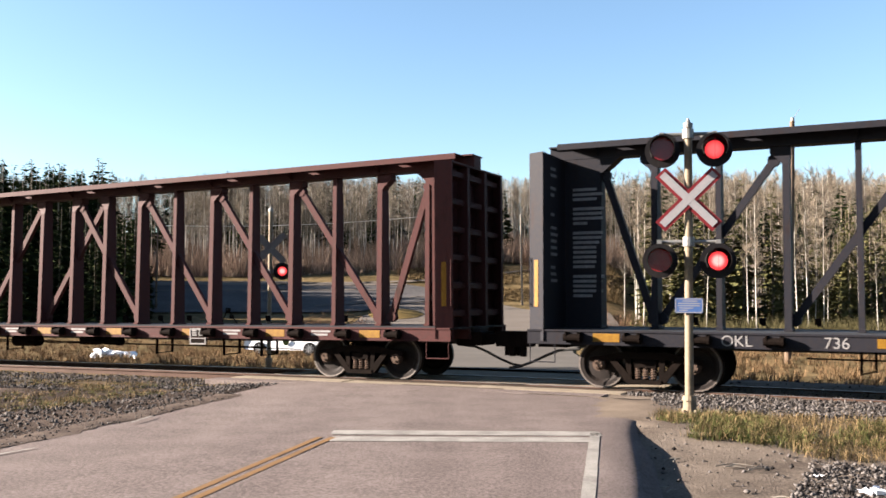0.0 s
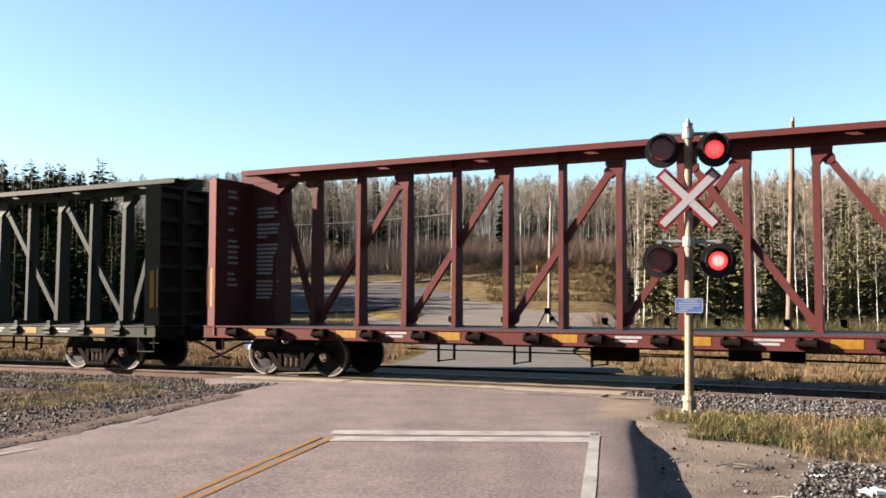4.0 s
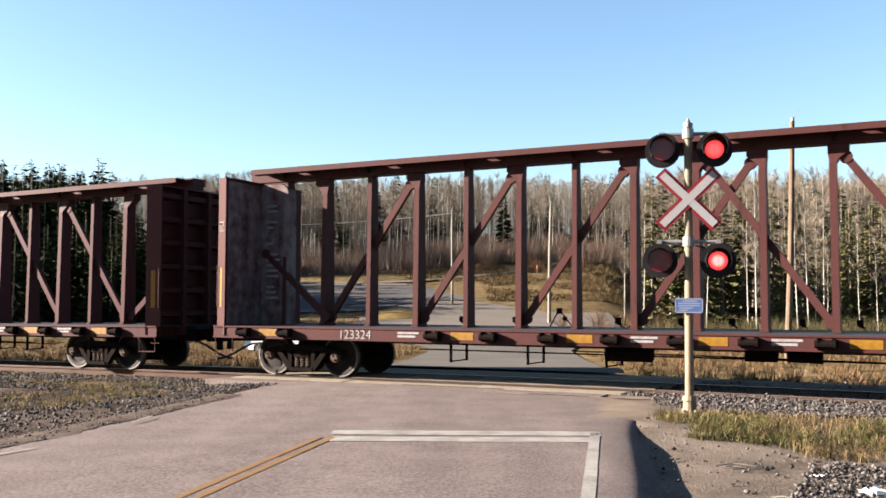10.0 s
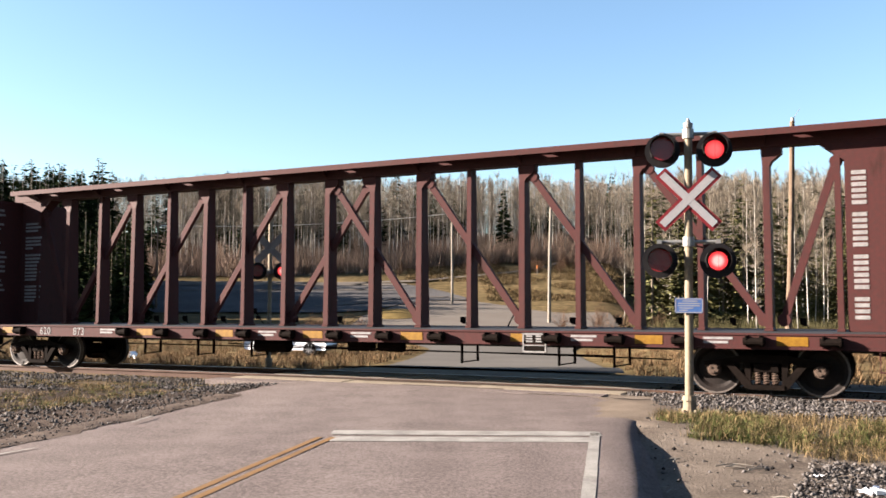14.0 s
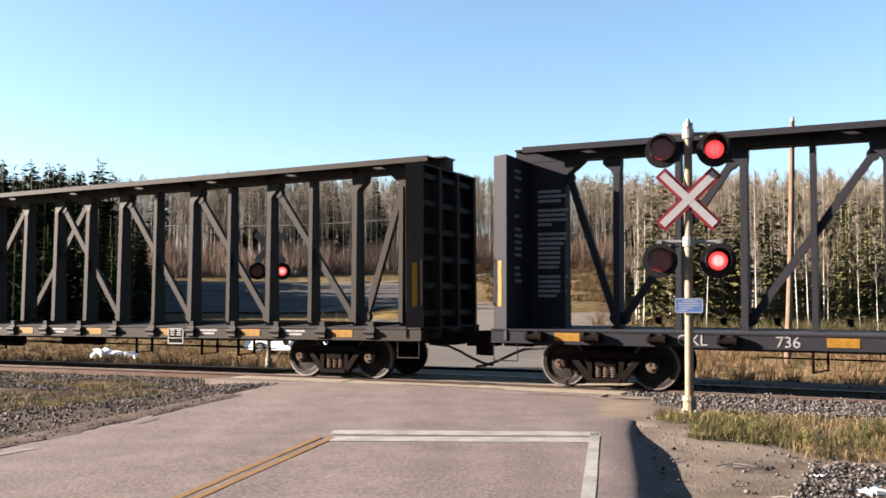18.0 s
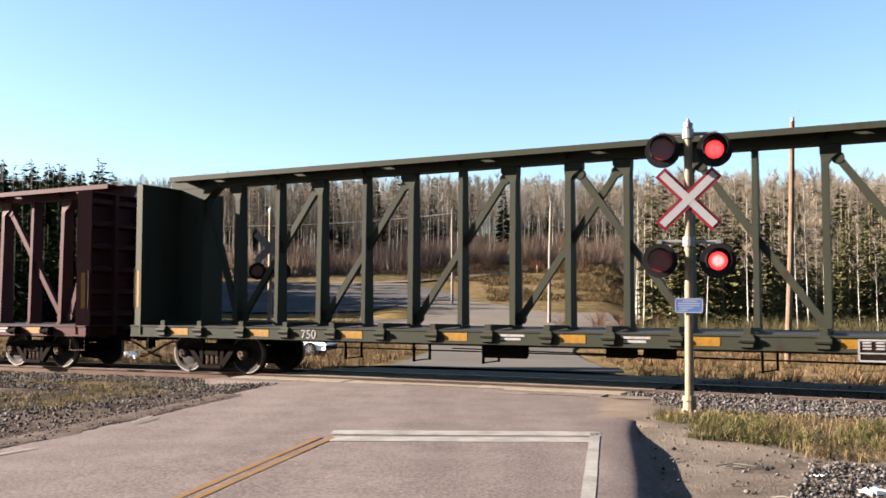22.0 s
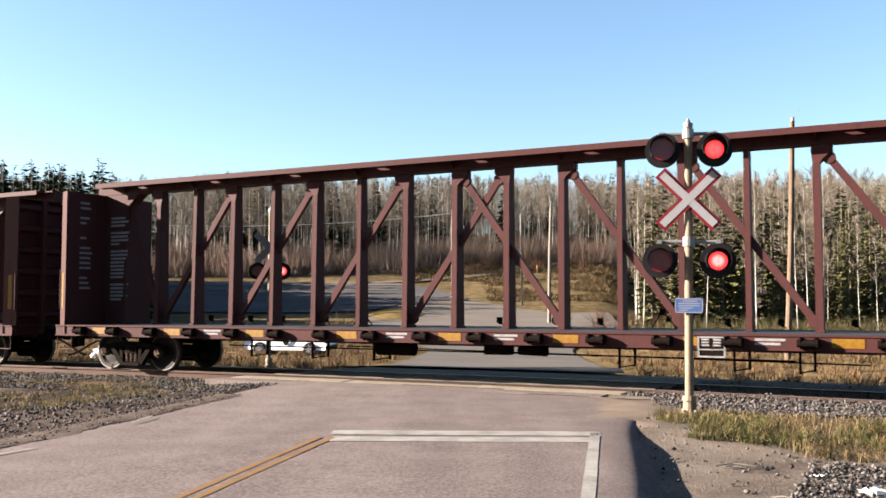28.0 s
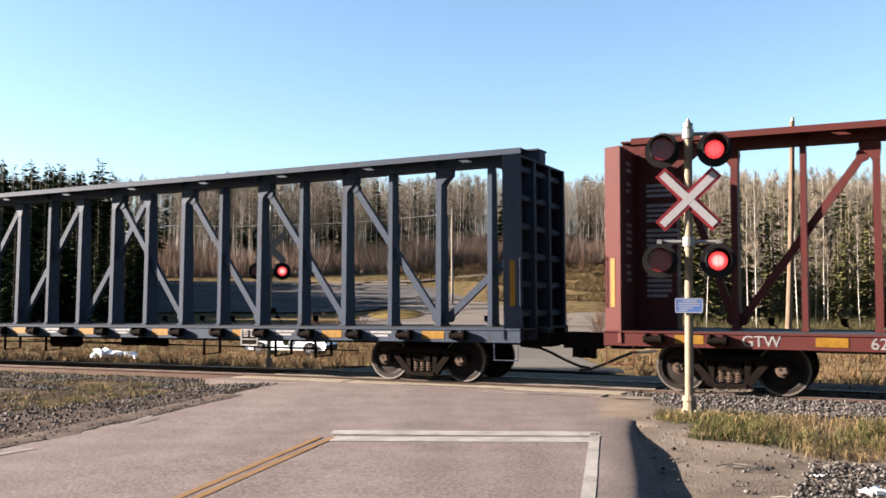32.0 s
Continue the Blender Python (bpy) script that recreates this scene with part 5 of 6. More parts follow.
# ================= parked car beyond the track =================
def build_white_car():
    car = new("parked_car")
    yaw = 168.0
    x, y = -7.75, 46.2
    car.matrix_basis = pose(x, y, ground_z(x, y), 0, 0, yaw)
    tagged(car, "white hatchback car waiting beyond the railway, emblem on its door", "car")
    # outline of the body's side, front to -x
    side = ((-2.15, 0.28), (-2.2, 0.55), (-2.1, 0.72), (-1.2, 0.95), (-0.45, 1.38), (0.3, 1.47), (1.3, 1.4), (1.9, 1.02), (2.12, 0.9), (2.15, 0.4), (2.0, 0.26))
    bm = bmesh.new()
    rings = []
    for yy, sx, sz in ((-0.84, 0.96, 0.0), (-0.88, 1.0, 0.0), (-0.86, 1.0, 0.0), (0.86, 1.0, 0.0), (0.88, 1.0, 0.0), (0.84, 0.96, 0.0)):
        rings.append([(px * sx, yy * (1 - 0.16 * max(0, pz - 0.9) / 0.5), pz) for px, pz in side])
    ring(bm, rings)
    body = part("body", bm, CAR_WHITE, car, smooth=False)
    for sy in (-1, 1):
        bm = bmesh.new()
        plate(bm, ((-1.05, 0.97), (-0.42, 1.33), (0.3, 1.4), (0.3, 0.98)), 1, sy * 0.8 - 0.05, sy * 0.8 + 0.05)
        plate(bm, ((0.36, 0.98), (0.36, 1.4), (1.2, 1.34), (1.6, 1.02)), 1, sy * 0.8 - 0.05, sy * 0.8 + 0.05)
        part("side_window", bm, GLASS, car, "dark tinted side window")
        bm = bmesh.new()
        rod(bm, (-0.1, sy * 0.875, 0.66), (-0.1, sy * 0.893, 0.66), 0.16, 0.16, 18)
        part("door_emblem", bm, NEEDLE, car, "green round door emblem")
        for px in (-1.35, 1.3):
            bm = bmesh.new()
            rod(bm, (px, sy * 0.7, 0.33), (px, sy * 0.9, 0.33), 0.33, 0.33, 24)
            w = part("wheel", bm, RUBBER, car)
            bm = bmesh.new()
            rod(bm, (px, sy * 0.9, 0.33), (px, sy * 0.905, 0.33), 0.235, 0.235, 20)
            part("rim_back", bm, RUBBER, w)
            for k in range(9):
                a = k * 2 * math.pi / 9
                bm = bmesh.new()
                beam(bm, (px + 0.04 * math.cos(a), sy * 0.91, 0.33 + 0.04 * math.sin(a)), (px + 0.23 * math.cos(a), sy * 0.91, 0.33 + 0.23 * math.sin(a)), 0.03, 0.035)
                part("spoke", bm, ALLOY, w)
    bm = bmesh.new()
    plate(bm, ((-1.17, 1.0), (-0.5, 1.39), (-0.47, 1.37), (-1.12, 0.97)), 1, -0.68, 0.68)
    part("windscreen", bm, GLASS, car, "dark windscreen")
    bm = bmesh.new()
    plate(bm, ((1.34, 1.4), (1.92, 1.05), (1.9, 1.02), (1.3, 1.38)), 1, -0.66, 0.66)
    part("rear_window", bm, GLASS, car, "dark rear window")
    for px, nm, lab in ((-2.17, "front_bumper", "dark front grille"), (2.1, "rear_bumper", "dark rear bumper")):
        bm = bmesh.new()
        box(bm, px - 0.07, px + 0.07, -0.78, 0.78, 0.28, 0.52)
        part(nm, bm, BLACK, car, lab)
    for sy in (-1, 1):
        bm = bmesh.new()
        box(bm, -2.16, -1.98, sy * 0.66 - 0.14, sy * 0.66 + 0.14, 0.6, 0.72)
        part("headlight", bm, GLASS, car, "dark headlight glass")
        bm = bmesh.new()
        box(bm, 2.0, 2.15, sy * 0.7 - 0.1, sy * 0.7 + 0.1, 0.75, 0.92)
        part("tail_light", bm, SIGN_RED, car, "red tail light")
    return car


build_white_car()


def build_litter():
    """Crumpled pale plastic lying on the ground."""
    r = random.Random(31)
    for x, y, w, h, label in ((4.16, 8.85, 0.17, 0.07, "crumpled white plastic litter on the gravel"), (3.98, 9.7, 0.09, 0.03, "small white scrap on the gravel"),
                              (-15.0, 40.0, 0.5, 0.5, "heap of torn white plastic beyond the rails"), (-14.3, 40.3, 0.45, 0.42, "heap of torn white plastic beyond the rails"), (-13.7, 39.8, 0.35, 0.36, "heap of torn white plastic beyond the rails")):
        bm = bmesh.new()
        for k in range(5):
            a = r.uniform(0, 6.28)
            c = Vector((w * 0.5 * math.cos(a), w * 0.5 * math.sin(a), 0))
            pts = [bm.verts.new(c + Vector((r.uniform(-w, w) * 0.6, r.uniform(-w, w) * 0.6, r.uniform(0, h)))) for _ in range(6)]
            bmesh.ops.convex_hull(bm, input=pts)
        ob = part("plastic_litter", bm, TRASH, None)
        ob.matrix_basis = pose(x, y, ground_z(x, y) + 0.005, 0, 0, r.uniform(0, 360))
        tagged(ob, label, "litter", "plastic litter")


build_litter()


def build_sticks():
    """Dry sticks lying on the dirt."""
    r = random.Random(17)
    for x, y, n, ln in ((3.3, 10.1, 6, 0.34), (2.75, 10.6, 2, 0.2), (2.3, 9.0, 2, 0.16), (3.1, 8.6, 2, 0.18)):
        ob = new("fallen_sticks")
        ob.matrix_basis = pose(x, y, ground_z(x, y) + 0.012)
        tagged(ob, "dry broken sticks lying on the dirt", "sticks", "fallen sticks")
        for k in range(n):
            a, q = r.uniform(-0.5, 0.9), ln * r.uniform(0.6, 1.2)
            c = Vector((r.uniform(-0.18, 0.18), r.uniform(-0.12, 0.12), 0.004 + 0.006 * k))
            d = Vector((math.cos(a), math.sin(a), r.uniform(-0.05, 0.12))) * q / 2
            bend = c + Vector((r.uniform(-0.02, 0.02), r.uniform(-0.02, 0.02), 0.01))
            bm = bmesh.new()
            rod(bm, c - d, bend, 0.006, 0.007, 6)
            rod(bm, bend, c + d, 0.007, 0.003, 6)
            part("stick", bm, PALE_WOOD, ob)


build_sticks()

# ================= vegetation =================
def tri_tube(p0, p1, r0, r1, n):
    """Corners and triangles of a tapered tube."""
    p0, p1 = np.array(p0), np.array(p1)
    ax = p1 - p0
    ax = ax / (np.linalg.norm(ax) + 1e-9)
    u = np.cross(ax, (0.3, 0.9, 0.2))
    u /= np.linalg.norm(u)
    w = np.cross(ax, u)
    a = np.arange(n) * 2 * np.pi / n
    c = np.cos(a)[:, None] * u + np.sin(a)[:, None] * w
    v = np.concatenate([p0 + r0 * c, p1 + r1 * c])
    t = []
    for i in range(n):
        j = (i + 1) % n
        t += [(i, j, n + j), (i, n + j, n + i)]
    return v, np.array(t)


def gather(pieces):
    """Joins (corners, triangles, material) pieces into arrays."""
    vs, ts, ms, n = [], [], [], 0
    for v, t, m in pieces:
        vs.append(v), ts.append(np.asarray(t) + n), ms.append(np.full(len(t), m))
        n += len(v)
    return np.concatenate(vs), np.concatenate(ts), np.concatenate(ms)


def aspen(seed, h, limbs=16, twigs=11, thick=1.0, spread=0.16):
    """A leafless aspen: pale tapered trunk, rising limbs, a haze of twigs."""
    r = np.random.RandomState(seed)
    out, p, lean = [], np.zeros(3), r.uniform(-0.035, 0.035, 2)
    rad = 0.012 * h * thick
    seg, pts = 6, [np.zeros(3)]
    for k in range(seg):
        q = p + np.array([lean[0] + r.uniform(-0.02, 0.02), lean[1] + r.uniform(-0.02, 0.02), 1]) * h / seg
        out.append((*tri_tube(p, q, rad * (1 - 0.85 * k / seg), rad * (1 - 0.85 * (k + 1) / seg), 5), 0))
        p = q
        pts.append(q)
    for k in range(limbs):
        t = 0.36 + 0.62 * r.uniform(0, 1) ** 0.8
        i = min(seg - 1, int(t * seg))
        base = pts[i] + (pts[i + 1] - pts[i]) * (t * seg - i)
        a, ln = r.uniform(0, 2 * np.pi), h * spread * (1.3 - t) * r.uniform(0.6, 1.3)
        d = np.array([np.cos(a), np.sin(a), r.uniform(0.7, 1.9)])
        tip = base + d / np.linalg.norm(d) * ln
        w = np.array([-np.sin(a), np.cos(a), 0]) * rad * 0.22
        out.append((np.array([base - w, base + w, tip, base + np.array([0, 0, rad * 0.4])]), np.array([(0, 1, 2), (1, 3, 2)]), 1))
        for _ in range(twigs):
            f = r.uniform(0.1, 1)
            b = base + (tip - base) * f
            e = r.normal(0, 0.75, 3) + np.array([0, 0, 1.3]) + d * 0.4
            e = e / np.linalg.norm(e) * h * r.uniform(0.025, 0.08)
            side = np.cross(e, r.normal(0, 1, 3))
            side = side / np.linalg.norm(side) * 0.0009 * h * r.uniform(0.6, 1.4)
            out.append((np.array([b - side, b + side, b + e]), np.array([(0, 1, 2)]), 1))
    return gather(out)


def deep_aspen(seed, h):
    """A bare tree deep in the wood: a stem and a coarse spray of branches from foot to top."""
    r = np.random.RandomState(seed + 500)
    out = [(*tri_tube((0, 0, 0), (r.uniform(-0.4, 0.4), r.uniform(-0.4, 0.4), h * 0.95), 0.006 * h, 0.002 * h, 3), 0)]
    for k in range(130):
        z = h * (0.05 + 0.9 * r.uniform(0, 1) ** 0.7)
        a = r.uniform(0, 2 * np.pi)
        b = np.array([0.25 * r.normal(), 0.25 * r.normal(), z])
        e = np.array([np.cos(a), np.sin(a), r.uniform(0.9, 2.6)])
        e = e / np.linalg.norm(e) * h * r.uniform(0.07, 0.15) * (1.25 - z / h)
        w = np.array([-np.sin(a), np.cos(a), 0]) * 0.0022 * h * r.uniform(0.6, 1.4)
        out.append((np.array([b - w, b + w, b + e]), np.array([(0, 1, 2)]), 1))
    return gather(out)


def brush(seed, h):
    """Bare brush: a thicket of fine upright stems."""
    r = np.random.RandomState(seed + 300)
    out = []
    for _ in range(110):
        b = np.array([r.normal(0, 1.5), r.normal(0, 1.5), 0.0])
        e = np.array([r.normal(0, 0.3), r.normal(0, 0.3), 1.0]) * h * r.uniform(0.3, 1.0)
        w = np.array([r.normal(), r.normal(), 0.0])
        w = w / np.linalg.norm(w) * r.uniform(0.02, 0.05)
        out.append((np.array([b - w, b + w, b + e]), np.array([(0, 1, 2)]), 0))
    return gather(out)


def spruce(seed, h, whorls=17, boughs=8, width=0.17, gaps=0.12, sprays=4):
    """A spruce: straight trunk and drooping, ragged boughs in whorls."""
    r = np.random.RandomState(seed)
    out = [(*tri_tube((0, 0, 0), (r.uniform(-0.1, 0.1), r.uniform(-0.1, 0.1), h), 0.013 * h, 0.002 * h, 5), 0)]
    for k in range(whorls):
        t = 0.07 + 0.92 * (k / (whorls - 1)) ** 0.95
        reach = h * width * (1 - t) ** 0.85 + 0.024 * h
        for b in range(boughs):
            if r.rand() < gaps:
                continue
            a = 2 * np.pi * (b + r.uniform(-0.35, 0.35)) / boughs + k
            ln = reach * r.uniform(0.6, 1.2)
            d = np.array([np.cos(a), np.sin(a), 0])
            n = np.array([-np.sin(a), np.cos(a), 0])
            z = h * t + r.uniform(-0.028, 0.022) * h
            up = 0.25 * ln * (t - 0.35)
            root, mid, tip = np.array([0, 0, z]), d * ln * 0.55 + np.array([0, 0, z + up * 0.6 - 0.08 * ln]), d * ln + np.array([0, 0, z + up - 0.22 * ln])
            wd = ln * 0.16
            drop = np.array([0, 0, -0.26 * ln * r.uniform(0.5, 1.3)])
            v = np.array([root, mid + n * wd, tip, mid - n * wd, mid + drop])
            out.append((v, np.array([(0, 1, 2), (0, 2, 3), (0, 4, 2)]), 1))
            for q in range(sprays):
                f = r.uniform(0.3, 1.0)
                c = root + (tip - root) * f
                s = (n if q % 2 else -n) * ln * r.uniform(0.14, 0.36) + d * ln * r.uniform(0.05, 0.3) + drop * r.uniform(-0.2, 1.2)
                out.append((np.array([c, c + s, c + d * ln * 0.1 + drop * r.uniform(0.2, 0.7)]), np.array([(0, 1, 2)]), 1))
    return gather(out)


def plant_soup(name, protos, spots, mats, label, cat):
    """Many plants far off as one mesh: each spot is x, y, size, turn, kind."""
    vs, ts, ms, n = [], [], [], 0
    for x, y, size, turn, kind in spots:
        v, t, m = protos[kind]
        c, s = math.cos(turn), math.sin(turn)
        w = np.empty_like(v)
        w[:, 0], w[:, 1], w[:, 2] = (v[:, 0] * c - v[:, 1] * s) * size + x, (v[:, 0] * s + v[:, 1] * c) * size + y, v[:, 2] * size + ground_z(x, y) - 0.1
        vs.append(w), ts.append(t + n), ms.append(m)
        n += len(v)
    me = soup(name, np.concatenate(vs), np.concatenate(ts), mats, np.concatenate(ms))
    return tagged(new(name, me), label, cat, kind="stuff")


def build_woods():
    r = random.Random(11)
    asp = [aspen(k, 15.0, 25, 20, 0.42, 0.15) for k in range(9)] + [deep_aspen(k, 15.0) for k in range(6)]

    def canopy(x, y, slope, lo, hi):
        """The size of a tree of 15 m that brings its top to the even skyline of the wood."""
        return max(0.3, (EYE + slope * y - ground_z(x, y)) / 15.0 * r.uniform(lo, hi))

    spr = [spruce(40 + k, 15.0, 22, 7, 0.19, 0.05, 3) for k in range(5)] + [spruce(60, 15.0, 10, 6, 0.2, 0.0)]
    spots_a, spots_s, spots_b = [], [], []
    # the bare aspen wood across the hill, from its edge up
    for k in range(2050):
        sl = r.uniform(-0.6, 0.64)
        y = 124 + 20 * step(-0.22, 0.1, sl) * step(0.32, 0.23, sl) + 70 * r.random()
        if sl < -0.3 and r.random() < 0.8:
            continue
        spots_a.append((sl * y, y, canopy(sl * y, y, 0.138, 0.78, 1.03), r.uniform(0, 6.28), r.randrange(9) if y < 150 + 20 * step(-0.22, 0.1, sl) else 9 + r.randrange(6)))
    # aspens down the slope behind the right-hand spruces
    for k in range(200):
        y = 78 + 45 * r.random()
        spots_a.append((r.uniform(0.225, 0.64) * y, y, r.uniform(0.55, 0.95), r.uniform(0, 6.28), r.randrange(9)))
    for k in range(430):
        y = 112 + 60 * r.random()
        x = r.uniform(0.22, 0.64) * y
        spots_a.append((x, y, canopy(x, y, 0.14, 0.8, 1.04), r.uniform(0, 6.28), r.randrange(9) if y < 138 else 9 + r.randrange(6)))
    # deep in the wood, stem behind stem
    for k in range(1700):
        y = r.uniform(172, 245)
        x = r.uniform(-0.62, 0.66) * y
        spots_a.append((x, y, canopy(x, y, 0.137, 0.84, 1.02), r.uniform(0, 6.28), 9 + r.randrange(6)))
    # spruces scattered in the wood, dense and dark to the left
    for k in range(170):
        sl = r.uniform(-0.6, 0.64)
        y = 130 + 18 * step(-0.22, 0.1, sl) + 60 * r.random()
        spots_s.append((sl * y, y, canopy(sl * y, y, 0.138, 0.4, 1.07), r.uniform(0, 6.28), r.randrange(5)))
    for k in range(480):
        y = 62 + 54 * r.random()
        x = r.uniform(-1.05, -0.335) * y
        if x * TC + y * TS < TRACK_D + 9:
            continue
        spots_s.append((x, y, r.uniform(0.45, 0.66) * (0.75 + y / 330), r.uniform(0, 6.28), r.randrange(5)))
    for k in range(16):
        y = r.uniform(88, 104)
        spots_s.append((r.uniform(-0.5, -0.37) * y, y, r.uniform(0.9, 1.04), r.uniform(0, 6.28), r.randrange(5)))
    for k in range(130):
        y = r.uniform(82, 117)
        spots_s.append((r.uniform(-0.66, -0.4) * y, y, r.uniform(0.72, 0.97), r.uniform(0, 6.28), r.randrange(5)))
    for k in range(190):
        y = 92 + 34 * r.random()
        spots_s.append((r.uniform(0.225, 0.64) * y, y, r.uniform(0.55, 1.05), r.uniform(0, 6.28), r.randrange(5)))
    # brush under the trees
    for k in range(1500):
        sl = r.uniform(-0.36, 0.64)
        y = 122 + 20 * step(-0.22, 0.1, sl) * step(0.32, 0.23, sl) + 34 * r.random() ** 1.5
        if sl > 0.26 and r.random() < 0.6:
            y -= 36
        spots_b.append((sl * y, y, r.uniform(0.5, 1.15), r.uniform(0, 6.28), r.randrange(4)))
    # unseen spruces added round the clearing, to the right and behind, to block sky light
    for k in range(420):
        a = radians(r.uniform(-35, 205))
        rad = r.uniform(46, 74)
        x, y = rad * math.cos(a - radians(90) + radians(20)), rad * math.sin(a - radians(90) + radians(20))
        if y > 0.9 * x or x * TC + y * TS > 9 or abs(x - road_mid(y)) < 7:
            continue
        spots_s.append((x, y, r.uniform(0.8, 1.25), r.uniform(0, 6.28), 5))
    plant_soup("aspen_wood", asp, spots_a, [BARK, TWIG], "leafless grey-brown aspen wood covering the hillside", "woods")
    plant_soup("underbrush", [brush(k, 4.0) for k in range(4)], spots_b, [BRUSH], "dark brown bare brush under the trees", "brush")
    spots_t = []
    for k in range(900):
        y = 50 + 42 * r.random()
        spots_t.append((r.uniform(0.215, 0.62) * y, y, r.uniform(0.25, 0.62), r.uniform(0, 6.28), r.randrange(4)))
    plant_soup("thicket", [brush(k + 9, 2.6) for k in range(4)], spots_t, [THICKET], "olive and straw-coloured thicket at the foot of the trees", "brush")
    plant_soup("spruce_wood", spr, spots_s, [TWIG, NEEDLE], "dark green spruces standing among the bare aspens, with unseen ones added to block sky light", "woods")


build_woods()


def tree_thing(name, arrays, mats, label, parts):
    """A tree as a thing of two parts: trunk and crown."""
    v, t, m = arrays
    ob = new(name)
    tagged(ob, label, "tree")
    for k, pn in enumerate(parts):
        tk = t[m == k]
        used, inv = np.unique(tk, return_inverse=True)
        put(pn, soup(pn, v[used], inv.reshape(-1, 3), [mats[k]]), ob)
    return ob


def build_near_trees():
    r = random.Random(5)
    kinds = [tree_thing("spruce_tree", spruce(70 + k, 9.0, 30, 8, 0.115, 0.25), [TWIG, LIGHT_NEEDLE], "slender green spruce at the edge of the wood", ("trunk", "crown")) for k in range(4)]
    bare = [tree_thing("aspen_tree", aspen(90 + k, 9.0, 22, 26, 0.42, 0.12), [BARK, TWIG], "slim leafless aspen with a pale trunk", ("trunk", "crown")) for k in range(4)]
    spots = []
    for k in range(105):
        y = r.uniform(58, 92)
        spots.append(("s", r.uniform(0.215, 0.56) * y, y))
    for k in range(80):
        y = r.uniform(52, 90)
        spots.append(("a", r.uniform(0.2, 0.56) * y, y))
    first = set()
    for kind, x, y in spots:
        k = r.randrange(4)
        proto = (kinds if kind == "s" else bare)[k]
        size = r.uniform(0.6, 1.2) if kind == "s" else r.uniform(0.55, 1.15)
        m = pose(x, y, ground_z(x, y) - 0.08, 0, 0, r.uniform(0, 360))
        if (kind, k) in first:
            ob = copy_thing(proto, m)
        else:
            first.add((kind, k))
            ob = proto
            ob.matrix_basis = m
        ob.scale = (size, size, size)
        ob["group"] = "spruces by the railway" if kind == "s" else "aspens by the railway"


build_near_trees()


def build_shrubs():
    """Leafless bushes: a spray of fine stems from one root."""
    r = np.random.RandomState(21)
    spots = [(x, y, sz) for x, y, sz in ((-7.6, 58, 1.5), (-6.4, 57, 1.9), (-5.4, 60, 1.3), (-8.6, 61, 1.7), (-4.7, 56.5, 1.1), (11.5, 58, 1.8), (12.6, 60, 1.5), (13.4, 57, 1.9), (10.6, 62, 1.4), (14.6, 61, 1.7), (15.8, 58, 1.5), (9.2, 70, 1.6), (12.4, 72, 1.9))]
    for k in range(70):
        y = r.uniform(124, 143)
        spots.append((r.uniform(-0.24, 0.18) * y, y, r.uniform(1.2, 2.6)))
    for x, y, sz in spots:
        out = []
        for q in range(70):
            a, e = r.uniform(0, 2 * np.pi), r.uniform(0.5, 1.5)
            d = np.array([np.cos(a) * np.cos(e), np.sin(a) * np.cos(e), np.sin(e)])
            base, tip = np.array([r.normal(0, 0.12), r.normal(0, 0.12), 0.0]), d * sz * r.uniform(0.6, 1.1)
            w = np.cross(d, r.normal(0, 1, 3))
            w = w / np.linalg.norm(w) * 0.012
            out.append((np.array([base - w, base + w, tip]), np.array([(0, 1, 2)]), 0))
            for _ in range(4):
                f = r.uniform(0.35, 0.95)
                b0 = base + (tip - base) * f
                tw = (d + r.normal(0, 0.6, 3)) * sz * r.uniform(0.12, 0.3)
                out.append((np.array([b0 - w * 0.6, b0 + w * 0.6, b0 + tw]), np.array([(0, 1, 2)]), 0))
        v, t, m = gather(out)
        ob = new("shrub", soup("shrub", v, t, [SHRUB]))
        ob.location = (x, y, ground_z(x, y))
        tagged(ob, "leafless reddish-brown shrub in dry grass", "shrub", "shrubs")


build_shrubs()


def tuft_soup(name, spots, material, label, seed, tall, wide, count):
    """Grass: blades of two triangles, bent over, in tufts."""
    r = np.random.RandomState(seed)
    n = len(spots) * count
    c = np.repeat(np.array(spots, dtype=np.float64), count, axis=0)
    a, ln = r.uniform(0, 2 * np.pi, n), tall * r.uniform(0.3, 1.1, n) * np.repeat(r.uniform(0.45, 1.25, len(spots)), count)
    b = c + np.stack([r.normal(0, 0.06 + wide * 2, n), r.normal(0, 0.06 + wide * 2, n), np.zeros(n)], 1)
    lean = r.uniform(0.2, 2.0, n)
    d = np.stack([np.cos(a), np.sin(a), np.zeros(n)], 1)
    s = np.stack([-np.sin(a), np.cos(a), np.zeros(n)], 1) * wide
    up = np.array([0, 0, 1.0])
    mid = b + d * (lean * ln * 0.35)[:, None] + up * (ln * 0.6)[:, None]
    tip = b + d * (lean * ln)[:, None] + up * (ln * (1 - 0.33 * lean))[:, None]
    v = np.stack([b - s, b + s, mid + s * 0.7, mid - s * 0.7, tip], 1).reshape(-1, 3)
    i = np.arange(n)[:, None] * 5
    t = np.concatenate([i + np.array([[0, 1, 2]]), i + np.array([[0, 2, 3]]), i + np.array([[3, 2, 4]])])
    tagged(new(name, soup(name, v, t, [material])), label, "grass", kind="stuff")


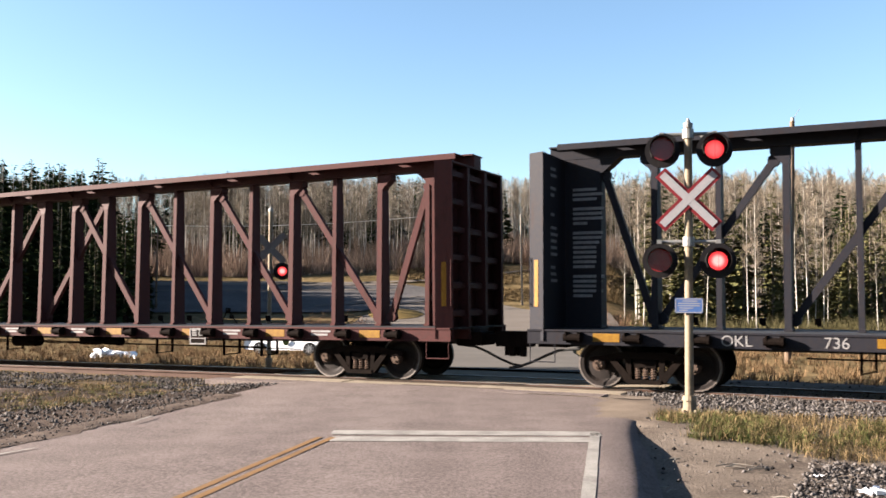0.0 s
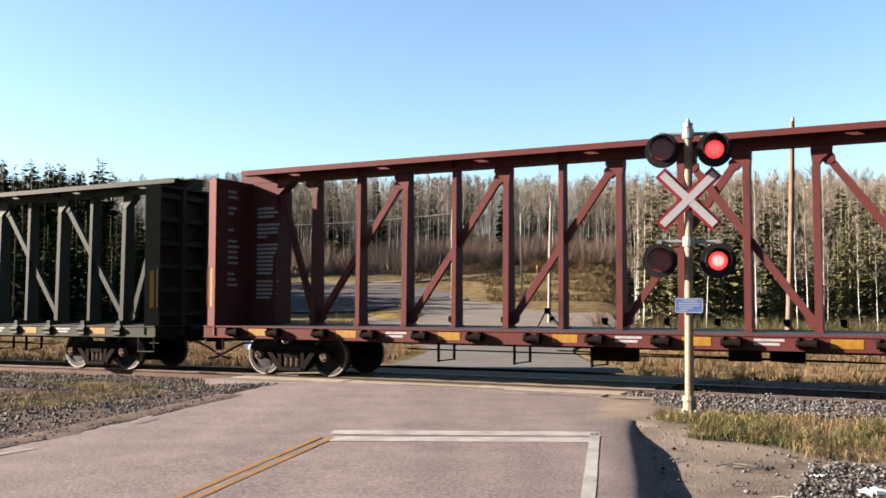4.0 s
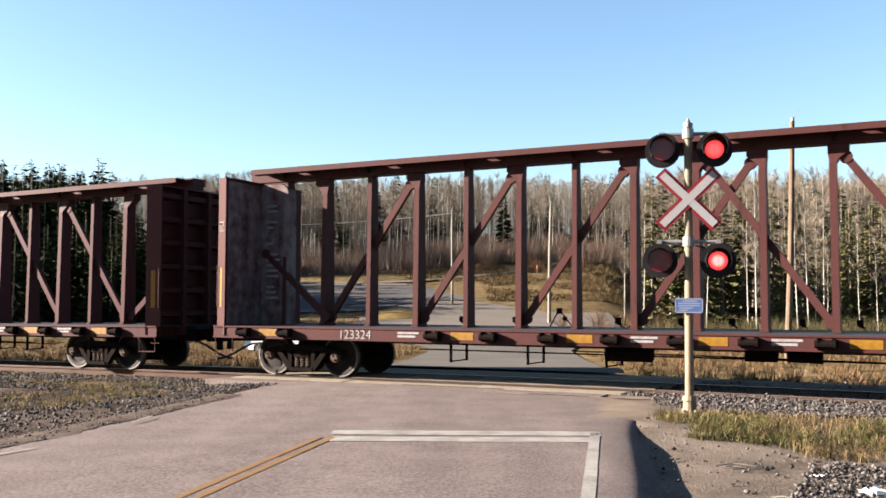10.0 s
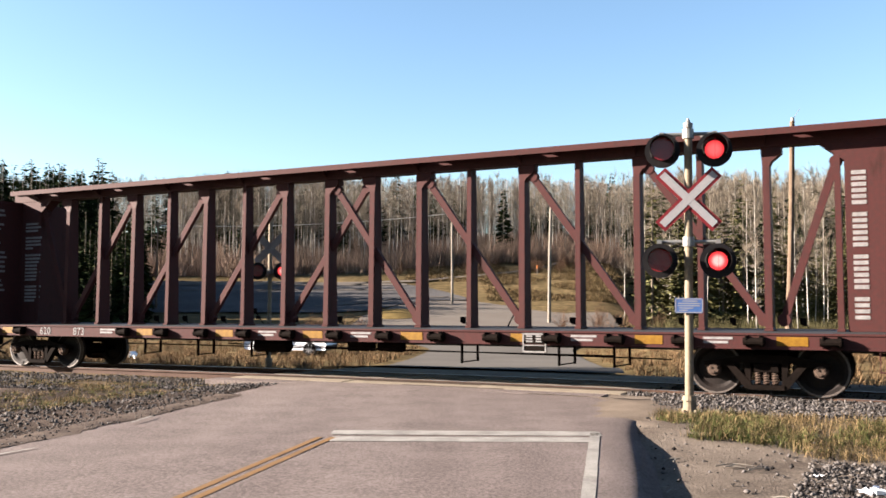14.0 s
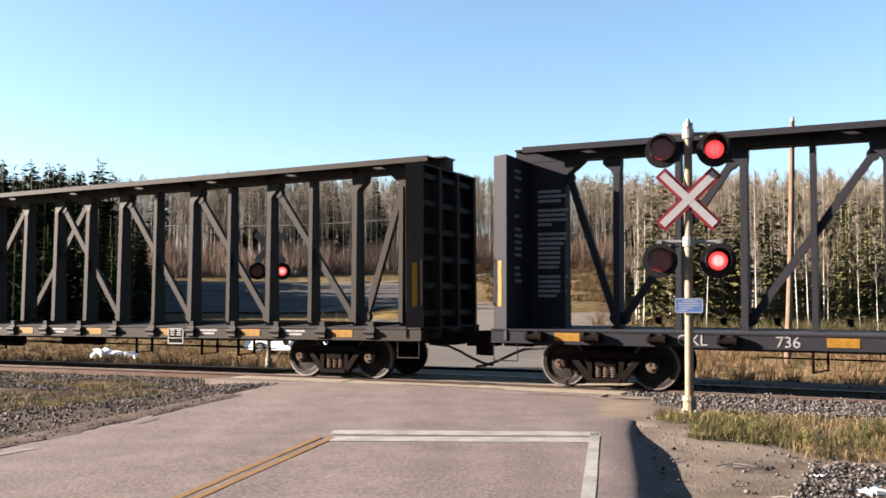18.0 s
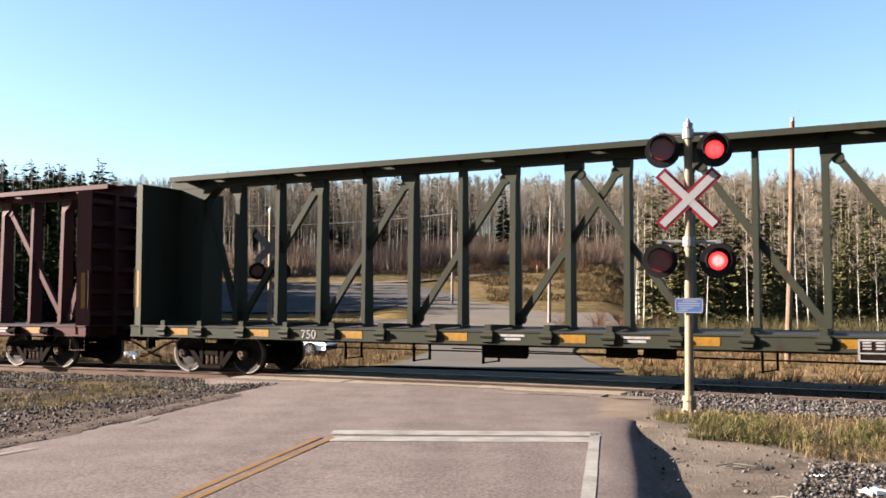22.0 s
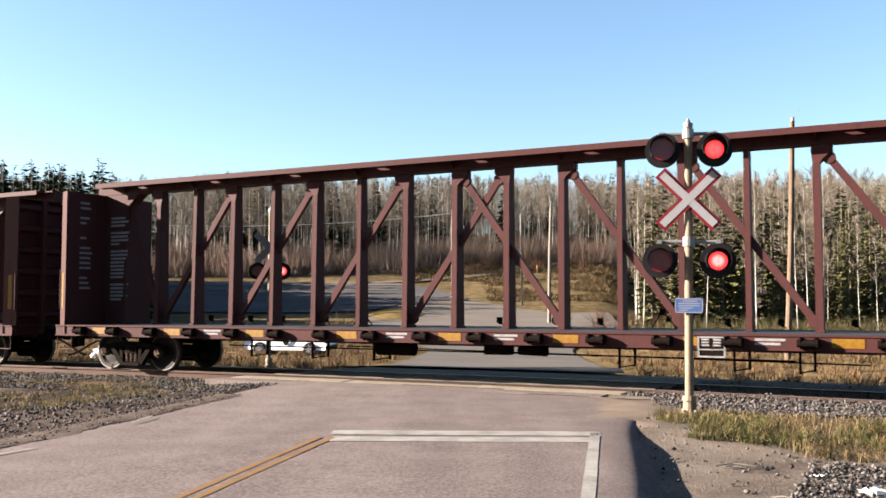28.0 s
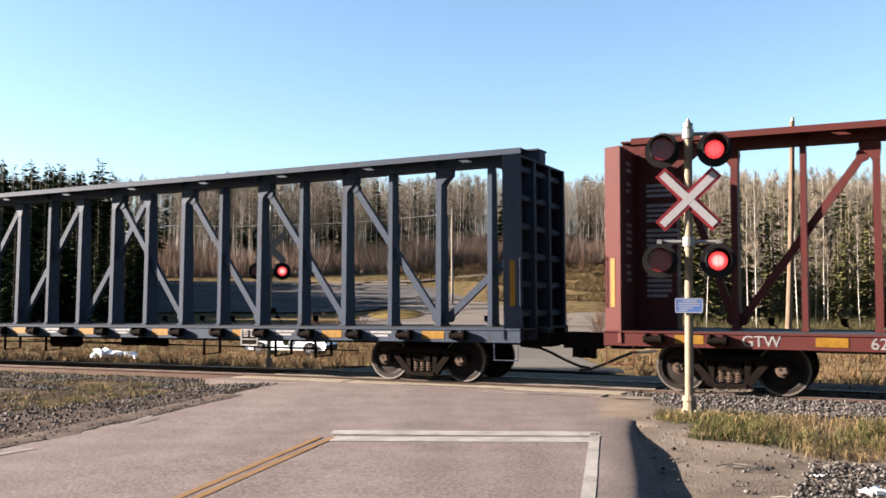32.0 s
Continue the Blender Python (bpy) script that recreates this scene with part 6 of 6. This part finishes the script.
def build_grass():
    r = random.Random(8)
    spots = []
    while len(spots) < 1250:
        s, d = r.uniform(-3.1, 6), r.uniform(11.3, 14.3)
        edge = 11.9 + 0.5 * noise.noise((s * 0.8, 0, 0)) + (0.9 if s < -2.4 else 0)
        if d < edge or d > 14.0 - 0.25 * max(0, s) + 0.3 * noise.noise((s, 4, 0)):
            continue
        p = on_track(s, d)
        spots.append((p.x, p.y, ground_z(p.x, p.y)))
    green = [q for q in spots if noise.noise((q[0] * 0.9, q[1] * 0.9, 2)) > -0.08]
    tuft_soup("verge_grass", spots, BLADE, "rough verge of dry straw-brown grass beside the ballast", 3, 0.17, 0.003, 22)
    tuft_soup("green_grass", green, GREEN_BLADE, "short green grass growing through the dry verge", 13, 0.15, 0.0035, 20)
    spots = []
    while len(spots) < 2600:
        s, d = r.uniform(-34, -12.2), r.uniform(6.5, 15.2)
        if noise.noise((s * 0.45, d * 0.8, 7)) < -0.1:
            continue
        p = on_track(s, d)
        if p.x > road_mid(p.y) - 4.6:
            continue
        spots.append((p.x, p.y, ground_z(p.x, p.y)))
    tuft_soup("green_weeds", spots[::2], GREEN_BLADE, "sparse green weeds on the gravel", 14, 0.1, 0.004, 14)
    tuft_soup("sparse_weeds", spots, BLADE, "sparse dry weeds on the gravel", 4, 0.13, 0.004, 16)
    spots = []
    while len(spots) < 3800:
        s, d = r.uniform(-48, 16), r.uniform(21.2, 47)
        p = on_track(s, d)
        if abs(p.x - road_mid(p.y)) < 4.4 or p.y < 12:
            continue
        spots.append((p.x, p.y, ground_z(p.x, p.y)))
    tuft_soup("golden_grass", spots, GOLD_BLADE, "tall golden dry grass beyond the railway", 5, 0.46, 0.008, 16)
    spots = []
    while len(spots) < 6500:
        y = r.uniform(99, 146)
        x = r.uniform(-0.04, 0.2) * y
        if y < 117 and x < 5 or noise.noise((x * 0.12, y * 0.2, 5)) < -0.35 + 0.25 * r.random():
            continue
        spots.append((x, y, ground_z(x, y)))
    tuft_soup("hill_grass", spots, HILL_BLADE, "rough brown and olive grass on the hillside", 15, 0.55, 0.02, 9)


build_grass()


def build_stones():
    """Ballast beside the rails: jittered eight-sided stones."""
    r = np.random.RandomState(2)
    pts = []
    zones = ((-34, -12.6, 15.2, 16.75, 11000), (-30, -12.2, 13.4, 15.4, 17000), (-28, -10.6, 7.5, 13.6, 9000), (-13.5, -9, 6.5, 13.5, 2500), (-13.8, -11.2, 13.2, 15.6, 1500), (-4.4, 6, 14.15, 16.75, 14000), (-0.9, 5, 9.0, 11.5, 7500), (-5, 4, 9, 15, 1200), (-34, -14, 17.3, 18.4, 1200), (-4.3, 8, 17.3, 18.4, 1000), (-34, 8, 18.7, 21.2, 1800))
    for s0, s1, d0, d1, n in zones:
        for _ in range(n):
            s, d = r.uniform(s0, s1), r.uniform(d0, d1)
            if d < 15.4 and s < -12 and noise.noise((s * 0.6, d * 0.9, 1)) < -0.12:
                continue
            p = on_track(s, d)
            if -13.4 < s < -4.4 and 15.4 < d < 21:
                continue
            if -3.35 - 0.5 * r.rand() ** 2 < p.x - road_mid(p.y) < 3.6 + 0.4 * step(11.5, 16, p.y) and d < 16:
                continue
            z = ground_z(p.x, p.y)
            if 14.8 < d < 21:
                z = max(z, rail_z(s) - 0.17 - 0.10 * max(0, abs(d - TRACK_D) - 1.5))
            pts.append((p.x, p.y, z + r.uniform(-0.01, 0.03)))
    grit = len(pts)
    for _ in range(2600):
        y = r.uniform(4, 16)
        off = -3.25 - 0.75 * r.rand() ** 0.7
        x = road_mid(y) + off * 1.02
        if x * TC + y * TS < TRACK_D - 2.6:
            pts.append((x, y, min(0.0, rail_z(x * TS - y * TC) * step(9, 14, y)) + 0.004))
    n = len(pts)
    c = np.array(pts)
    size = 0.011 + 0.026 * r.rand(n, 1) ** 2.2
    size[grit:] = 0.005 + 0.017 * r.rand(n - grit, 1) ** 3
    oct_v = np.array([(1, 0, 0), (-1, 0, 0), (0, 1, 0), (0, -1, 0), (0, 0, 1), (0, 0, -1)], dtype=np.float64)
    oct_t = np.array([(0, 2, 4), (2, 1, 4), (1, 3, 4), (3, 0, 4), (2, 0, 5), (1, 2, 5), (3, 1, 5), (0, 3, 5)])
    a = r.uniform(0, 6.28, n)
    v = np.repeat(oct_v[None], n, 0) * r.uniform(0.6, 1.35, (n, 6, 1)) + r.normal(0, 0.22, (n, 6, 3))
    x = v[:, :, 0] * np.cos(a)[:, None] - v[:, :, 1] * np.sin(a)[:, None]
    y = v[:, :, 0] * np.sin(a)[:, None] + v[:, :, 1] * np.cos(a)[:, None]
    v = np.stack([x, y, v[:, :, 2] * 0.8], 2) * size[:, :, None] + c[:, None, :]
    t = oct_t[None] + (np.arange(n) * 6)[:, None, None]
    tagged(new("ballast", soup("ballast", v.reshape(-1, 3), t.reshape(-1, 3), [STONE])), "grey crushed-stone ballast along the railway", "ballast", kind="stuff")


build_stones()


# ================= what moves =================
def motions():
    times = [0, 1 / 30, 2 / 30] + [0.25 * k for k in range(1, 128)] + [32 - 2 / 30, 32 - 1 / 30, 32]
    for start, car in TRAIN:
        walk(car, [(t, track_pose(start + MID - train_at(t))) for t in times])
    # the lamps flash by turns, left and right, as the added vanes turn
    half = 0.4988
    for vane, side in LENS_VANES:
        rows, is_open = [], side == "left"
        lamp = vane.parent
        way = (lamp.parent.matrix_basis @ lamp.matrix_basis).inverted() @ Vector((0, 0, EYE if lamp.parent.location.y < 20 or abs(lamp.rotation_euler.z) > 1 else 0))
        turn = math.degrees(math.atan2(-way.y - 0.19, -way.x))
        shut, opened = pose(0, -0.19, 0, 0, 0, turn - 88), pose(0, -0.19, 0, 0, 0, turn)
        rows.append((0.0, opened if side == "right" else shut))
        k = 1
        while True:
            t = round((0.0 + k * half) * 30) / 30
            if t > 31.97:
                break
            lit_right = k % 2 == 0
            before, after = (shut, opened) if lit_right == (side == "right") else (opened, shut)
            rows += [(t - 1 / 30, before), (t, after)]
            k += 1
        if rows[-1][0] < 31.99:
            rows.append((32.0, rows[-1][1]))
        walk(vane, rows)


motions()
